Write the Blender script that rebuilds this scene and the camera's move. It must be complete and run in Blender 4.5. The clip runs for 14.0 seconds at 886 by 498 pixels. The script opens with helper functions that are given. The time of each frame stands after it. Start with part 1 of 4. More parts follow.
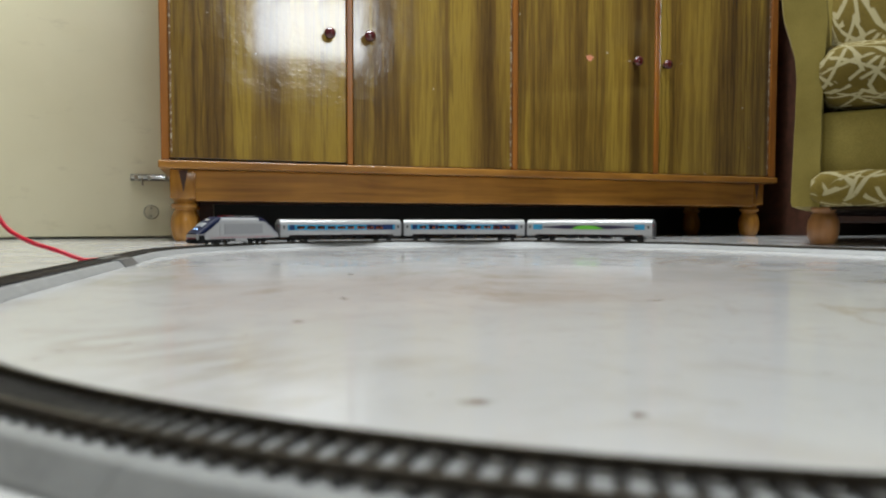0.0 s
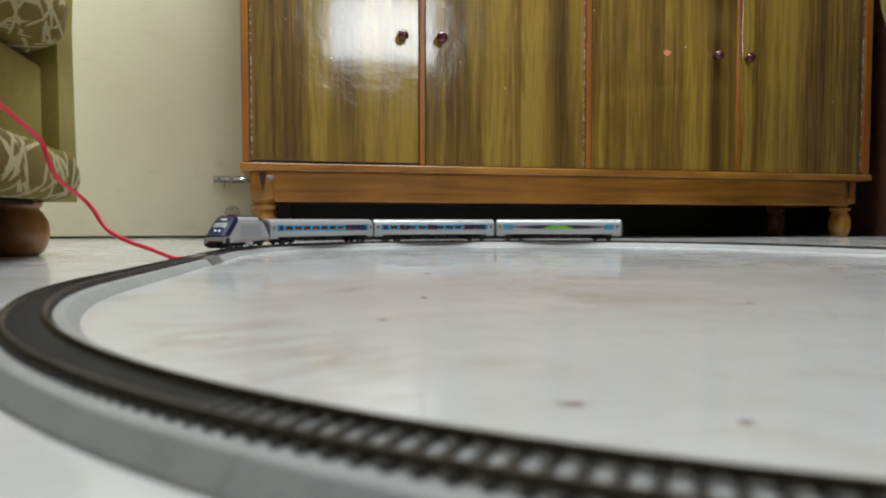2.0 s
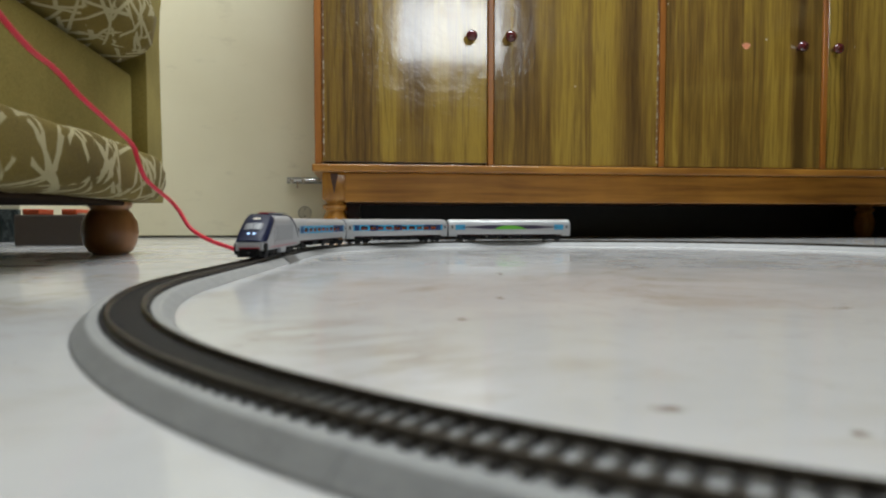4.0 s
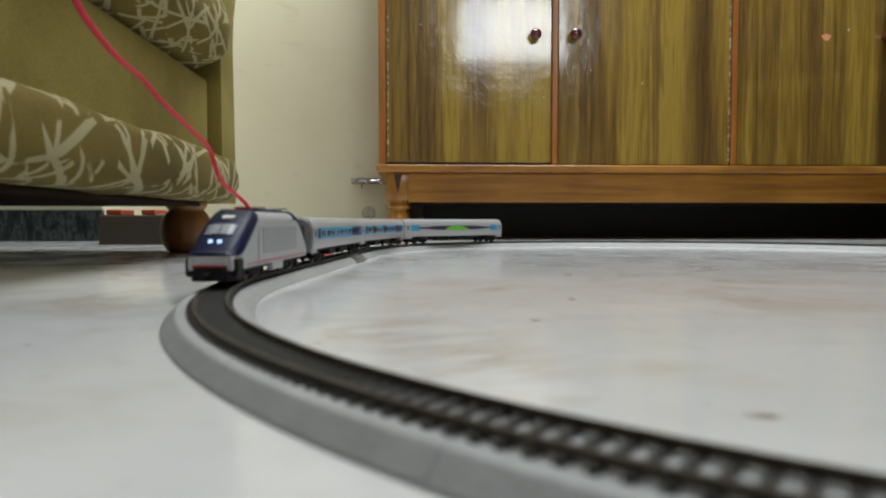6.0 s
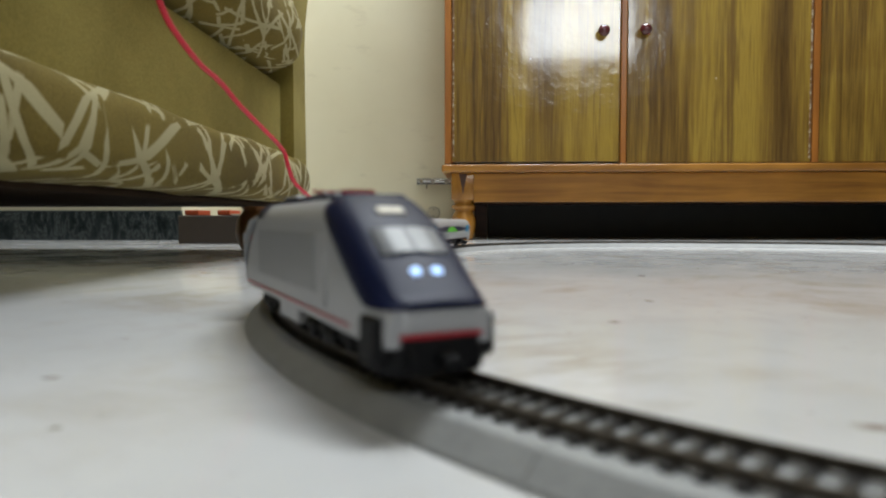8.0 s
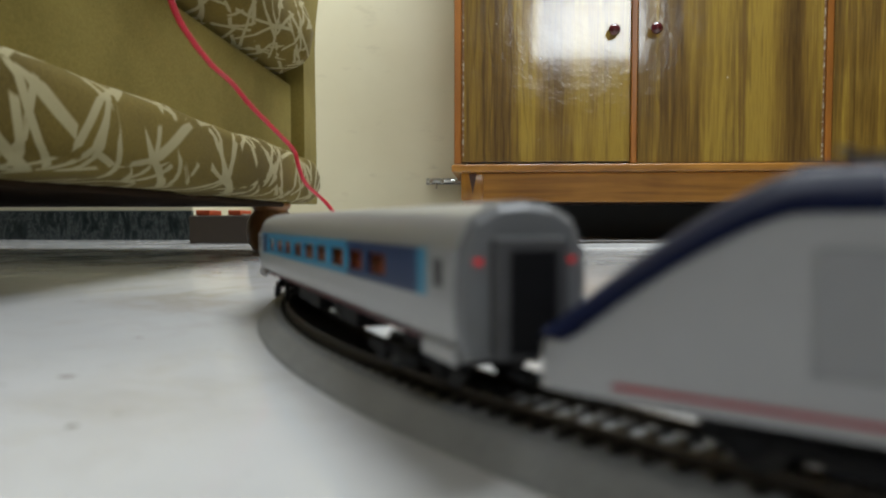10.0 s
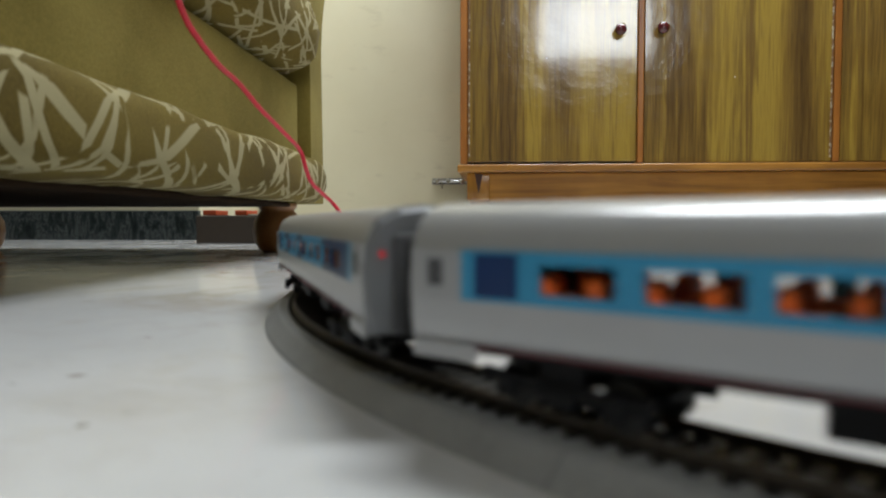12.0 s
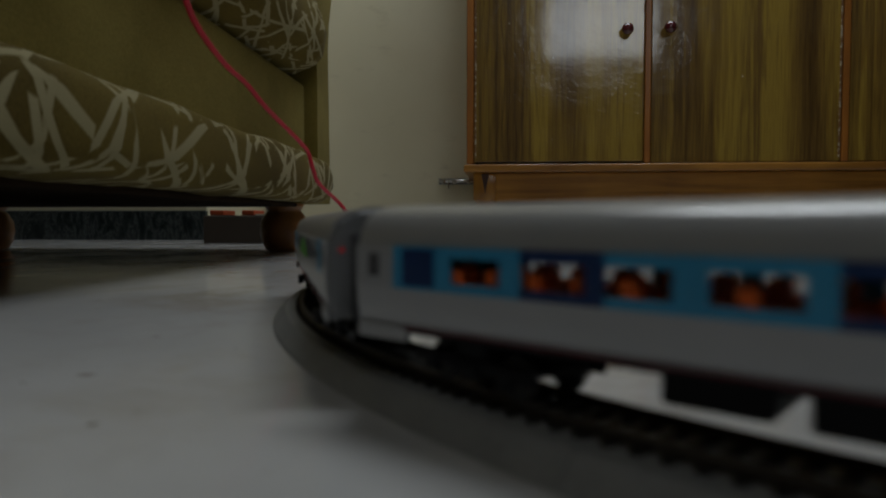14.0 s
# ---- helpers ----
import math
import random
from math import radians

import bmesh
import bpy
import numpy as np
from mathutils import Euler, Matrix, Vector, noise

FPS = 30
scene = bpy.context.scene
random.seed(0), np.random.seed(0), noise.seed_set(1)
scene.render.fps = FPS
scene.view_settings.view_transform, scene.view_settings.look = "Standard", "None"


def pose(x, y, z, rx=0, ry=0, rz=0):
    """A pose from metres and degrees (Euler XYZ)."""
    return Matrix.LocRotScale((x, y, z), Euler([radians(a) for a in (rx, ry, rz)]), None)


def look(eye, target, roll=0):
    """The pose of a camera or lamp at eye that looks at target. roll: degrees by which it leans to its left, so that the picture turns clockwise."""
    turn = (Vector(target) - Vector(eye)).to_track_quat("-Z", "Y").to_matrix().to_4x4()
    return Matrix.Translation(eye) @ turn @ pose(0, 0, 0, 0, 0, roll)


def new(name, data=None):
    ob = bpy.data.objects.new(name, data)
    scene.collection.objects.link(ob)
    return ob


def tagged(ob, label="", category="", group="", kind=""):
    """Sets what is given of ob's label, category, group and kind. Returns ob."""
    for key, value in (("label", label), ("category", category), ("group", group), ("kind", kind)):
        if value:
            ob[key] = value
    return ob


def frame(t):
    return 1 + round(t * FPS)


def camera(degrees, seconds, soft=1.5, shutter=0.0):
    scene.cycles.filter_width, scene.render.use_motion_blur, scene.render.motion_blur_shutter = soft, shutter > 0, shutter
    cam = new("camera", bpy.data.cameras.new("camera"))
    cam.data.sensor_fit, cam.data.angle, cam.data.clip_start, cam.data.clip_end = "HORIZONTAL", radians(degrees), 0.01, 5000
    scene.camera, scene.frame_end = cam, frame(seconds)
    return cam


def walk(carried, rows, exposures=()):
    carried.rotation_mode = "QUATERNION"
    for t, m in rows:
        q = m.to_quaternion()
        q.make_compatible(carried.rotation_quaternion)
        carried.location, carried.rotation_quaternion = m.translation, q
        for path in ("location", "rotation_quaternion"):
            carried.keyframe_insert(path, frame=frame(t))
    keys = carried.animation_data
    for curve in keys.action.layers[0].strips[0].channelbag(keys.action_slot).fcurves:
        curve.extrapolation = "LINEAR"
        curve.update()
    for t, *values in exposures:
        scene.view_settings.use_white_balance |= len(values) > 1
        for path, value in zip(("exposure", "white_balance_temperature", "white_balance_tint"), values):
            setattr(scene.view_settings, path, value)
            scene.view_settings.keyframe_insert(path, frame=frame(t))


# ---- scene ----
# ---------------------------------------------------------------- camera
cam = camera(68.58, 14.0, 2.15, 0.4)
cam.data.dof.use_dof = True
cam.data.dof.focus_distance = 1.55
cam.data.dof.aperture_fstop = 9.5
EYE_Z, TILT = 0.0545, -2.41
# seconds, x, y, turn to the left in degrees
PATH = [
    (0, 0.0266, -0.0040, -19.45), (0.5, 0.0249, -0.0034, -18.15), (1, 0.0226, -0.0028, -16.39),
    (1.5, 0.0206, -0.0023, -14.91), (2, 0.0187, -0.0019, -13.42), (2.5, 0.0167, -0.0015, -12.12),
    (3, 0.0146, -0.0012, -10.58), (5.5, 0.0053, -0.0002, -3.78), (6, 0.0033, -0.0001, -2.38),
    (6.5, 0.0010, 0.0000, -0.72), (7, -0.0011, 0.0000, 0.76), (7.5, -0.0030, -0.0001, 2.12),
    (8, -0.0043, -0.0001, 3.12), (8.3, -0.0049, -0.0001, 3.52), (9.2, -0.0053, -0.0002, 3.86),
    (10.5, -0.0055, -0.0002, 3.96), (11, -0.0055, -0.0002, 3.94), (11.5, -0.0055, -0.0002, 3.96),
    (12, -0.0062, -0.0002, 4.44), (12.5, -0.0067, -0.0003, 4.78), (13, -0.0070, -0.0003, 5.00),
    (13.5, -0.0070, -0.0003, 5.00), (14, -0.0069, -0.0003, 4.98)]
walk(cam, [(t, pose(x, y, EYE_Z, 90 + TILT, 0, a)) for t, x, y, a in PATH],
     [(0.0, 0.0), (1.5, -0.06), (3.0, -0.14), (6.0, -0.15), (6.5, -0.02), (7.0, 0.03), (8.0, 0.0), (10.5, -0.06), (13.0, -0.06), (13.2, -0.33), (13.5, -0.92), (13.8, -1.62), (14.0, -2.06)])

# ---------------------------------------------------------------- light
world = bpy.data.worlds.new("world")
scene.world = world
world.use_nodes = True
wn = world.node_tree
sky = wn.nodes.new("ShaderNodeTexSky")
sky.sky_type, sky.sun_disc, sky.sun_elevation, sky.sun_rotation = "NISHITA", False, radians(40), radians(180)
wn.links.new(sky.outputs[0], wn.nodes["Background"].inputs[0])
wn.nodes["Background"].inputs[1].default_value = 0.1


def area(name, m, w, h, watts, colour):
    data = bpy.data.lights.new(name, "AREA")
    data.shape, data.size, data.size_y, data.energy, data.color = "RECTANGLE", w, h, watts, colour
    ob = new(name, data)
    ob.matrix_world = m
    return ob


# daylight in the high window behind the camera, and the tube lamp under the ceiling
area("window_daylight", look((0.92, -2.346, 1.88), (0.92, 1.84, 1.5)), 1.0, 0.62, 22, (0.912, 0.972, 1.0))
area("tube_light", look((0.45, 1.40, 2.585), (0.45, 1.40, 0)), 1.6, 0.5, 89, (0.912, 0.972, 1.0))

# ---------------------------------------------------------------- materials


def material(name):
    m = bpy.data.materials.new(name)
    m.use_nodes = True
    t = m.node_tree
    return m, t, t.nodes["Principled BSDF"]


def node(t, kind, **values):
    n = t.nodes.new(kind)
    for key, value in values.items():
        n.inputs[key.replace("_", " ")].default_value = value
    return n


def ramp(t, source, stops):
    r = t.nodes.new("ShaderNodeValToRGB")
    while len(r.color_ramp.elements) < len(stops):
        r.color_ramp.elements.new(0.5)
    for e, (at, c) in zip(r.color_ramp.elements, stops):
        e.position, e.color = at, (*c, 1)
    t.links.new(source, r.inputs[0])
    return r.outputs[0]


def coords(t, scale=(1, 1, 1), turn=(0, 0, 0), kind="Object"):
    c = t.nodes.new("ShaderNodeTexCoord")
    m = t.nodes.new("ShaderNodeMapping")
    m.inputs["Scale"].default_value = scale
    m.inputs["Rotation"].default_value = [radians(a) for a in turn]
    t.links.new(c.outputs[kind], m.inputs[0])
    return m.outputs[0]


def noise_out(t, vector, scale, detail=4, rough=0.55, distort=0.0):
    n = node(t, "ShaderNodeTexNoise", Scale=scale, Detail=detail, Roughness=rough, Distortion=distort)
    t.links.new(vector, n.inputs["Vector"])
    return n.outputs[0]


def math_out(t, op, a, b=None):
    n = t.nodes.new("ShaderNodeMath")
    n.operation = op
    for i, x in enumerate((a, b)):
        if x is None:
            continue
        if isinstance(x, (int, float)):
            n.inputs[i].default_value = x
        else:
            t.links.new(x, n.inputs[i])
    return n.outputs[0]


def mix(t, fac, a, b, kind="MIX"):
    n = t.nodes.new("ShaderNodeMix")
    n.data_type, n.blend_type = "RGBA", kind
    for i, x in ((0, fac), (6, a), (7, b)):
        if isinstance(x, (int, float)):
            n.inputs[i].default_value = x
        elif isinstance(x, tuple):
            n.inputs[i].default_value = (*x, 1)
        else:
            t.links.new(x, n.inputs[i])
    return n.outputs[2]


def bump(t, bsdf, height, strength, distance=0.002):
    b = node(t, "ShaderNodeBump", Strength=strength, Distance=distance)
    t.links.new(height, b.inputs["Height"])
    t.links.new(b.outputs[0], bsdf.inputs["Normal"])


def plain(name, colour, rough=0.5, metal=0.0, grain=60.0, vary=0.12, relief=0.05, glow=0.0, coat=0.0, gloss=0.5):
    """A painted, moulded or metal surface with slight mottling."""
    m, t, b = material(name)
    v = coords(t)
    n1, n2 = noise_out(t, v, grain), noise_out(t, v, grain / 9, 3)
    s = math_out(t, "ADD", math_out(t, "MULTIPLY", n1, 0.5), math_out(t, "MULTIPLY", n2, 0.5))
    lo = tuple(c * (1 - vary) for c in colour)
    hi = tuple(min(1, c * (1 + vary)) for c in colour)
    t.links.new(ramp(t, s, [(0.3, lo), (0.7, hi)]), b.inputs["Base Color"])
    b.inputs["Roughness"].default_value, b.inputs["Metallic"].default_value = rough, metal
    b.inputs["Coat Weight"].default_value, b.inputs["Specular IOR Level"].default_value = coat, gloss
    if relief:
        bump(t, b, n1, relief, 0.0006)
    if glow:
        b.inputs["Emission Color"].default_value = (*colour, 1)
        b.inputs["Emission Strength"].default_value = glow
    return m


def marble_floor():
    m, t, b = material("floor_marble")
    v = coords(t)
    big = noise_out(t, v, 2.2, 5, 0.6, 0.8)
    base = ramp(t, big, [(0.3, (0.58, 0.585, 0.59)), (0.55, (0.67, 0.67, 0.675)), (0.8, (0.715, 0.715, 0.715))])
    vein = math_out(t, "ABSOLUTE", math_out(t, "SUBTRACT", noise_out(t, v, 3.1, 6, 0.62, 1.6), 0.5))
    vein_mask = ramp(t, vein, [(0.0, (1, 1, 1)), (0.05, (0, 0, 0))])
    patch = ramp(t, noise_out(t, v, 5.5, 3), [(0.46, (0, 0, 0)), (0.62, (1, 1, 1))])
    both = math_out(t, "MULTIPLY", math_out(t, "MULTIPLY", vein_mask, patch), 0.55)
    c = mix(t, both, base, (0.42, 0.35, 0.26))
    stain = ramp(t, noise_out(t, v, 14, 3, 0.5, 0.4), [(0.62, (0, 0, 0)), (0.78, (1, 1, 1))])
    c = mix(t, math_out(t, "MULTIPLY", stain, 0.34), c, (0.52, 0.44, 0.34))
    haze = ramp(t, noise_out(t, v, 34, 4, 0.65, 0.6), [(0.50, (0, 0, 0)), (0.72, (1, 1, 1))])
    c = mix(t, math_out(t, "MULTIPLY", haze, 0.30), c, (0.50, 0.47, 0.44))
    fleck = ramp(t, noise_out(t, coords(t, (1, 1.6, 1)), 62, 2, 0.5, 0.3), [(0.70, (0, 0, 0)), (0.76, (1, 1, 1))])
    c = mix(t, math_out(t, "MULTIPLY", fleck, 0.45), c, (0.30, 0.26, 0.22))
    # single brown stains: place, half length, half width
    for x, y, a, w in ((0.101, 0.1765, 0.0125, 0.0075), (-0.153, 0.2171, 0.0080, 0.0046), (-0.116, 0.1638, 0.0040, 0.0037), (0.070, 0.356, 0.008, 0.0092),
                       (0.113, 0.4526, 0.006, 0.0129), (0.315, 0.3698, 0.018, 0.0074), (0.139, 0.1481, 0.006, 0.0055), (-0.37, 0.552, 0.02, 0.0074), (0.16, 0.6624, 0.008, 0.0184)):
        mp = t.nodes.new("ShaderNodeMapping")
        mp.inputs["Scale"].default_value = (1 / a, 1 / w, 0)
        mp.inputs["Location"].default_value = (-x / a, -y / w, 0)
        t.links.new(v, mp.inputs[0])
        ln = t.nodes.new("ShaderNodeVectorMath")
        ln.operation = "LENGTH"
        t.links.new(mp.outputs[0], ln.inputs[0])
        d = math_out(t, "ADD", ln.outputs["Value"], math_out(t, "MULTIPLY", noise_out(t, v, 160, 2), 0.9))
        spot = ramp(t, d, [(0.50, (1, 1, 1)), (1.15, (0, 0, 0))])
        c = mix(t, math_out(t, "MULTIPLY", spot, 0.9), c, (0.19, 0.13, 0.08))
    t.links.new(c, b.inputs["Base Color"])
    r = ramp(t, noise_out(t, v, 9, 5), [(0.3, (0.075, 0.075, 0.075)), (0.75, (0.16, 0.16, 0.16))])
    t.links.new(r, b.inputs["Roughness"])
    b.inputs["IOR"].default_value = 1.45
    bump(t, b, noise_out(t, v, 7, 4), 0.025, 0.002)
    return m


def laminate(name, shift):
    """Varnished laminate with long upright streaks of yellow and dark brown."""
    m, t, b = material(name)
    c = t.nodes.new("ShaderNodeTexCoord")
    mp = t.nodes.new("ShaderNodeMapping")
    mp.inputs["Location"].default_value = (shift, 0, shift * 0.7)
    mp.inputs["Scale"].default_value = (1, 1, 0.035)
    t.links.new(c.outputs["Object"], mp.inputs[0])
    v = mp.outputs[0]
    wide = noise_out(t, v, 7.5, 2, 0.5, 0.25)
    mid = noise_out(t, v, 30, 4, 0.6, 0.5)
    fine = noise_out(t, v, 190, 3, 0.6)
    s = math_out(t, "ADD", math_out(t, "MULTIPLY", wide, 0.40), math_out(t, "ADD", math_out(t, "MULTIPLY", mid, 0.40), math_out(t, "MULTIPLY", fine, 0.20)))
    col = ramp(t, s, [(0.37, (0.075, 0.039, 0.011)), (0.44, (0.142, 0.080, 0.019)), (0.50, (0.225, 0.136, 0.026)), (0.57, (0.345, 0.228, 0.038)), (0.65, (0.155, 0.088, 0.022))])
    # flame figure low on the door
    mp2 = t.nodes.new("ShaderNodeMapping")
    mp2.inputs["Scale"].default_value = (1, 1, 0.16)
    mp2.inputs["Location"].default_value = (shift * 1.7, 0, 0)
    t.links.new(c.outputs["Object"], mp2.inputs[0])
    w = node(t, "ShaderNodeTexWave", Scale=16.0, Distortion=7.0, Detail=2.0)
    w.inputs["Detail Scale"].default_value = 1.4
    t.links.new(mp2.outputs[0], w.inputs["Vector"])
    lines = ramp(t, w.outputs["Fac"], [(0.0, (1, 1, 1)), (0.2, (0, 0, 0))])
    where = ramp(t, noise_out(t, v, 5, 1), [(0.5, (0, 0, 0)), (0.6, (1, 1, 1))])
    col = mix(t, math_out(t, "MULTIPLY", math_out(t, "MULTIPLY", lines, where), 0.6), col, (0.055, 0.028, 0.011))
    # specks of paint and lost varnish
    dots = node(t, "ShaderNodeTexVoronoi", Scale=26.0)
    t.links.new(c.outputs["Object"], dots.inputs["Vector"])
    dot = ramp(t, dots.outputs["Distance"], [(0.0, (1, 1, 1)), (0.075, (1, 1, 1)), (0.095, (0, 0, 0))])
    few = ramp(t, noise_out(t, c.outputs["Object"], 11, 1), [(0.60, (0, 0, 0)), (0.64, (1, 1, 1))])
    col = mix(t, math_out(t, "MULTIPLY", dot, few), col, (0.62, 0.54, 0.40))
    t.links.new(col, b.inputs["Base Color"])
    r = ramp(t, noise_out(t, coords(t), 6, 5), [(0.3, (0.10, 0.10, 0.10)), (0.7, (0.19, 0.19, 0.19))])
    t.links.new(r, b.inputs["Roughness"])
    b.inputs["Coat Weight"].default_value, b.inputs["Coat Roughness"].default_value = 1.0, 0.07
    bump(t, b, noise_out(t, coords(t), 14, 5, 0.6), 0.62, 0.0032)
    return m


def solid_wood(name, dark, light, stretch=(0.06, 1, 1), scale=40.0, rough=0.3):
    m, t, b = material(name)
    v = coords(t, stretch)
    n1, n2 = noise_out(t, v, scale, 5, 0.6, 0.6), noise_out(t, coords(t), 5, 3)
    s = math_out(t, "ADD", math_out(t, "MULTIPLY", n1, 0.65), math_out(t, "MULTIPLY", n2, 0.35))
    t.links.new(ramp(t, s, [(0.33, dark), (0.62, light)]), b.inputs["Base Color"])
    b.inputs["Roughness"].default_value = rough
    bump(t, b, n1, 0.12, 0.001)
    return m


def velvet(name, printed):
    """Olive furniture velvet; the printed cloth has loose crossing cream strokes."""
    m, t, b = material(name)
    v = coords(t)
    n1, n2 = noise_out(t, v, 5, 4), noise_out(t, v, 420, 2)
    s = math_out(t, "ADD", math_out(t, "MULTIPLY", n1, 0.7), math_out(t, "MULTIPLY", n2, 0.3))
    base = (0.082, 0.056, 0.007), (0.190, 0.138, 0.026)
    if not printed:
        base = (0.160, 0.122, 0.024), (0.315, 0.250, 0.066)
    c = ramp(t, s, [(0.35, base[0]), (0.68, base[1])])
    if printed:
        total = None
        for k, (turn, scale, seed) in enumerate(((38, 0.40, 0.3), (-52, 0.36, 2.1), (14, 0.30, 4.4), (-24, 0.40, 6.2), (64, 0.34, 9.1), (-70, 0.30, 11.7), (50, 0.28, 14.2), (-40, 0.33, 17.3))):
            mp = t.nodes.new("ShaderNodeMapping")
            uv = t.nodes.new("ShaderNodeTexCoord")
            mp.inputs["Location"].default_value = (seed, seed * 0.6, 0)
            mp.inputs["Rotation"].default_value = (0, 0, radians(turn))
            t.links.new(uv.outputs["UV"], mp.inputs[0])
            w = node(t, "ShaderNodeTexWave", Scale=scale * 1.25, Distortion=2.6, Detail=1.0)
            w.inputs["Detail Scale"].default_value = 0.45
            t.links.new(mp.outputs[0], w.inputs["Vector"])
            line = ramp(t, w.outputs["Fac"], [(0.972 + 0.004 * (k % 3), (0, 0, 0)), (0.985 + 0.003 * (k % 3), (1, 1, 1))])
            gap = ramp(t, noise_out(t, mp.outputs[0], 1.5 + 0.15 * k, 1), [(0.47, (0, 0, 0)), (0.49, (1, 1, 1))])
            one = math_out(t, "MULTIPLY", line, gap)
            total = one if total is None else math_out(t, "MAXIMUM", total, one)
        c = mix(t, math_out(t, "MULTIPLY", total, 0.9), c, (0.39, 0.345, 0.195))
    t.links.new(c, b.inputs["Base Color"])
    b.inputs["Roughness"].default_value = 0.85
    b.inputs["Specular IOR Level"].default_value = 0.2
    b.inputs["Sheen Weight"].default_value = 0.04
    b.inputs["Sheen Roughness"].default_value = 0.4
    bump(t, b, n2, 0.3, 0.001)
    return m


def painted_wall():
    m, t, b = material("cream_paint")
    v = coords(t)
    n1, n2 = noise_out(t, v, 2.4, 4), noise_out(t, v, 45, 3)
    c = ramp(t, n1, [(0.3, (0.66, 0.61, 0.435)), (0.7, (0.73, 0.685, 0.51))])
    grime = ramp(t, noise_out(t, coords(t, (1, 1, 2.5)), 8, 5, 0.65), [(0.60, (0, 0, 0)), (0.78, (1, 1, 1))])
    c = mix(t, math_out(t, "MULTIPLY", grime, 0.3), c, (0.33, 0.28, 0.19))
    t.links.new(c, b.inputs["Base Color"])
    b.inputs["Roughness"].default_value = 0.42
    bump(t, b, n2, 0.08, 0.002)
    return m


def dark_marble():
    m, t, b = material("dark_marble")
    v = coords(t)
    vein = math_out(t, "ABSOLUTE", math_out(t, "SUBTRACT", noise_out(t, coords(t, (1, 1, 0.45)), 19, 6, 0.75, 0.3), 0.5))
    c = ramp(t, vein, [(0.0, (0.09, 0.105, 0.105)), (0.02, (0.035, 0.043, 0.043)), (0.12, (0.012, 0.017, 0.018))])
    t.links.new(c, b.inputs["Base Color"])
    b.inputs["Roughness"].default_value = 0.12
    return m


def chipped_edge():
    """Door edge strip with the veneer chipped away in a broken pale line."""
    m, t, b = material("chipped_edge")
    v = coords(t, (1, 1, 1))
    n = noise_out(t, v, 75, 3, 0.6)
    t.links.new(ramp(t, n, [(0.50, (0.16, 0.07, 0.025)), (0.60, (0.50, 0.42, 0.30))]), b.inputs["Base Color"])
    b.inputs["Roughness"].default_value = 0.5
    return m


FLOOR = marble_floor()
CREAM = painted_wall()
# unseen walls, made darker than the cream to cut bounced light
LOW_BOUNCE_WALL = plain("low_bounce_wall", (0.24, 0.21, 0.17), 0.7, grain=8)
WHITE = plain("ceiling_paint", (0.50, 0.49, 0.46), 0.8, grain=30)
DOOR_WOOD = [laminate("laminate_%s" % k, sh) for k, sh in zip("abcd", (0.0, 3.7, 8.1, 12.9))]
FRAME_WOOD = solid_wood("frame_wood", (0.15, 0.055, 0.008), (0.42, 0.190, 0.032))
UPRIGHT_WOOD = solid_wood("upright_wood", (0.19, 0.062, 0.010), (0.37, 0.135, 0.022), (1, 1, 0.06))
LEG_WOOD = solid_wood("turned_wood", (0.22, 0.088, 0.012), (0.45, 0.21, 0.038), (1, 1, 0.3), 30, 0.25)
BUN_WOOD = solid_wood("bun_wood", (0.22, 0.095, 0.030), (0.40, 0.19, 0.07), (1, 1, 0.2), 30, 0.35)
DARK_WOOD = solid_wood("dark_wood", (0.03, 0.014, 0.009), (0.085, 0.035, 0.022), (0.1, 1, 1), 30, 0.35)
CHIPPED = chipped_edge()
# near-black colour for the shade under the cabinet
CABINET_SHADE = plain("cabinet_shade", (0.012, 0.013, 0.012), 0.4, grain=20, vary=0.4)
CLOTH = velvet("olive_velvet", False)
PRINT = velvet("printed_velvet", True)
MARBLE = dark_marble()
KNOB = plain("knob_lacquer", (0.075, 0.006, 0.008), 0.08, coat=0.6, relief=0)
STEEL = plain("bolt_steel", (0.62, 0.62, 0.62), 0.25, 1.0, 90)
DULL_STEEL = plain("dull_steel", (0.13, 0.13, 0.128), 0.5, 0.2, 90)
PLATE = plain("plate_paint", (0.52, 0.48, 0.36), 0.4)
STICKER = plain("sticker_paper", (0.75, 0.30, 0.16), 0.6)
PAPER = plain("pale_paper", (0.75, 0.70, 0.60), 0.6)
WIRE = plain("red_wire", (0.62, 0.012, 0.04), 0.35, relief=0)
ROADBED = plain("roadbed_plastic", (0.31, 0.315, 0.315), 0.5, grain=500, vary=0.16, relief=0.25)
TIE = plain("tie_plastic", (0.014, 0.012, 0.011), 0.5, grain=400, vary=0.4, relief=0.3, gloss=0.35)
RAIL = plain("rail_metal", (0.10, 0.085, 0.068), 0.38, 0.8, 300)
SILVER = plain("silver_paint", (0.42, 0.425, 0.435), 0.28, 0.25, 120, 0.04, 0.02)
# darker copy of the silver, for car ends turned from the light
SILVER_DARK = plain("shaded_end_grey", (0.20, 0.205, 0.215), 0.45, 0.2, 120, 0.1, 0.02)
LIGHT_GREY = plain("loco_grey", (0.42, 0.425, 0.44), 0.32, 0.1, 120, 0.04, 0.02)
PANEL_GREY = plain("panel_grey", (0.32, 0.325, 0.34), 0.35, 0.1, 120, 0.05, 0.02)
NAVY = plain("navy_paint", (0.005, 0.009, 0.038), 0.45, 0.0, 120, 0.1, 0, gloss=0.16)
SKY_BLUE = plain("band_blue", (0.045, 0.31, 0.54), 0.3, relief=0)
DEEP_BLUE = plain("deep_blue", (0.003, 0.030, 0.125), 0.35, relief=0)
GREEN = plain("leaf_green", (0.13, 0.50, 0.04), 0.35, relief=0)
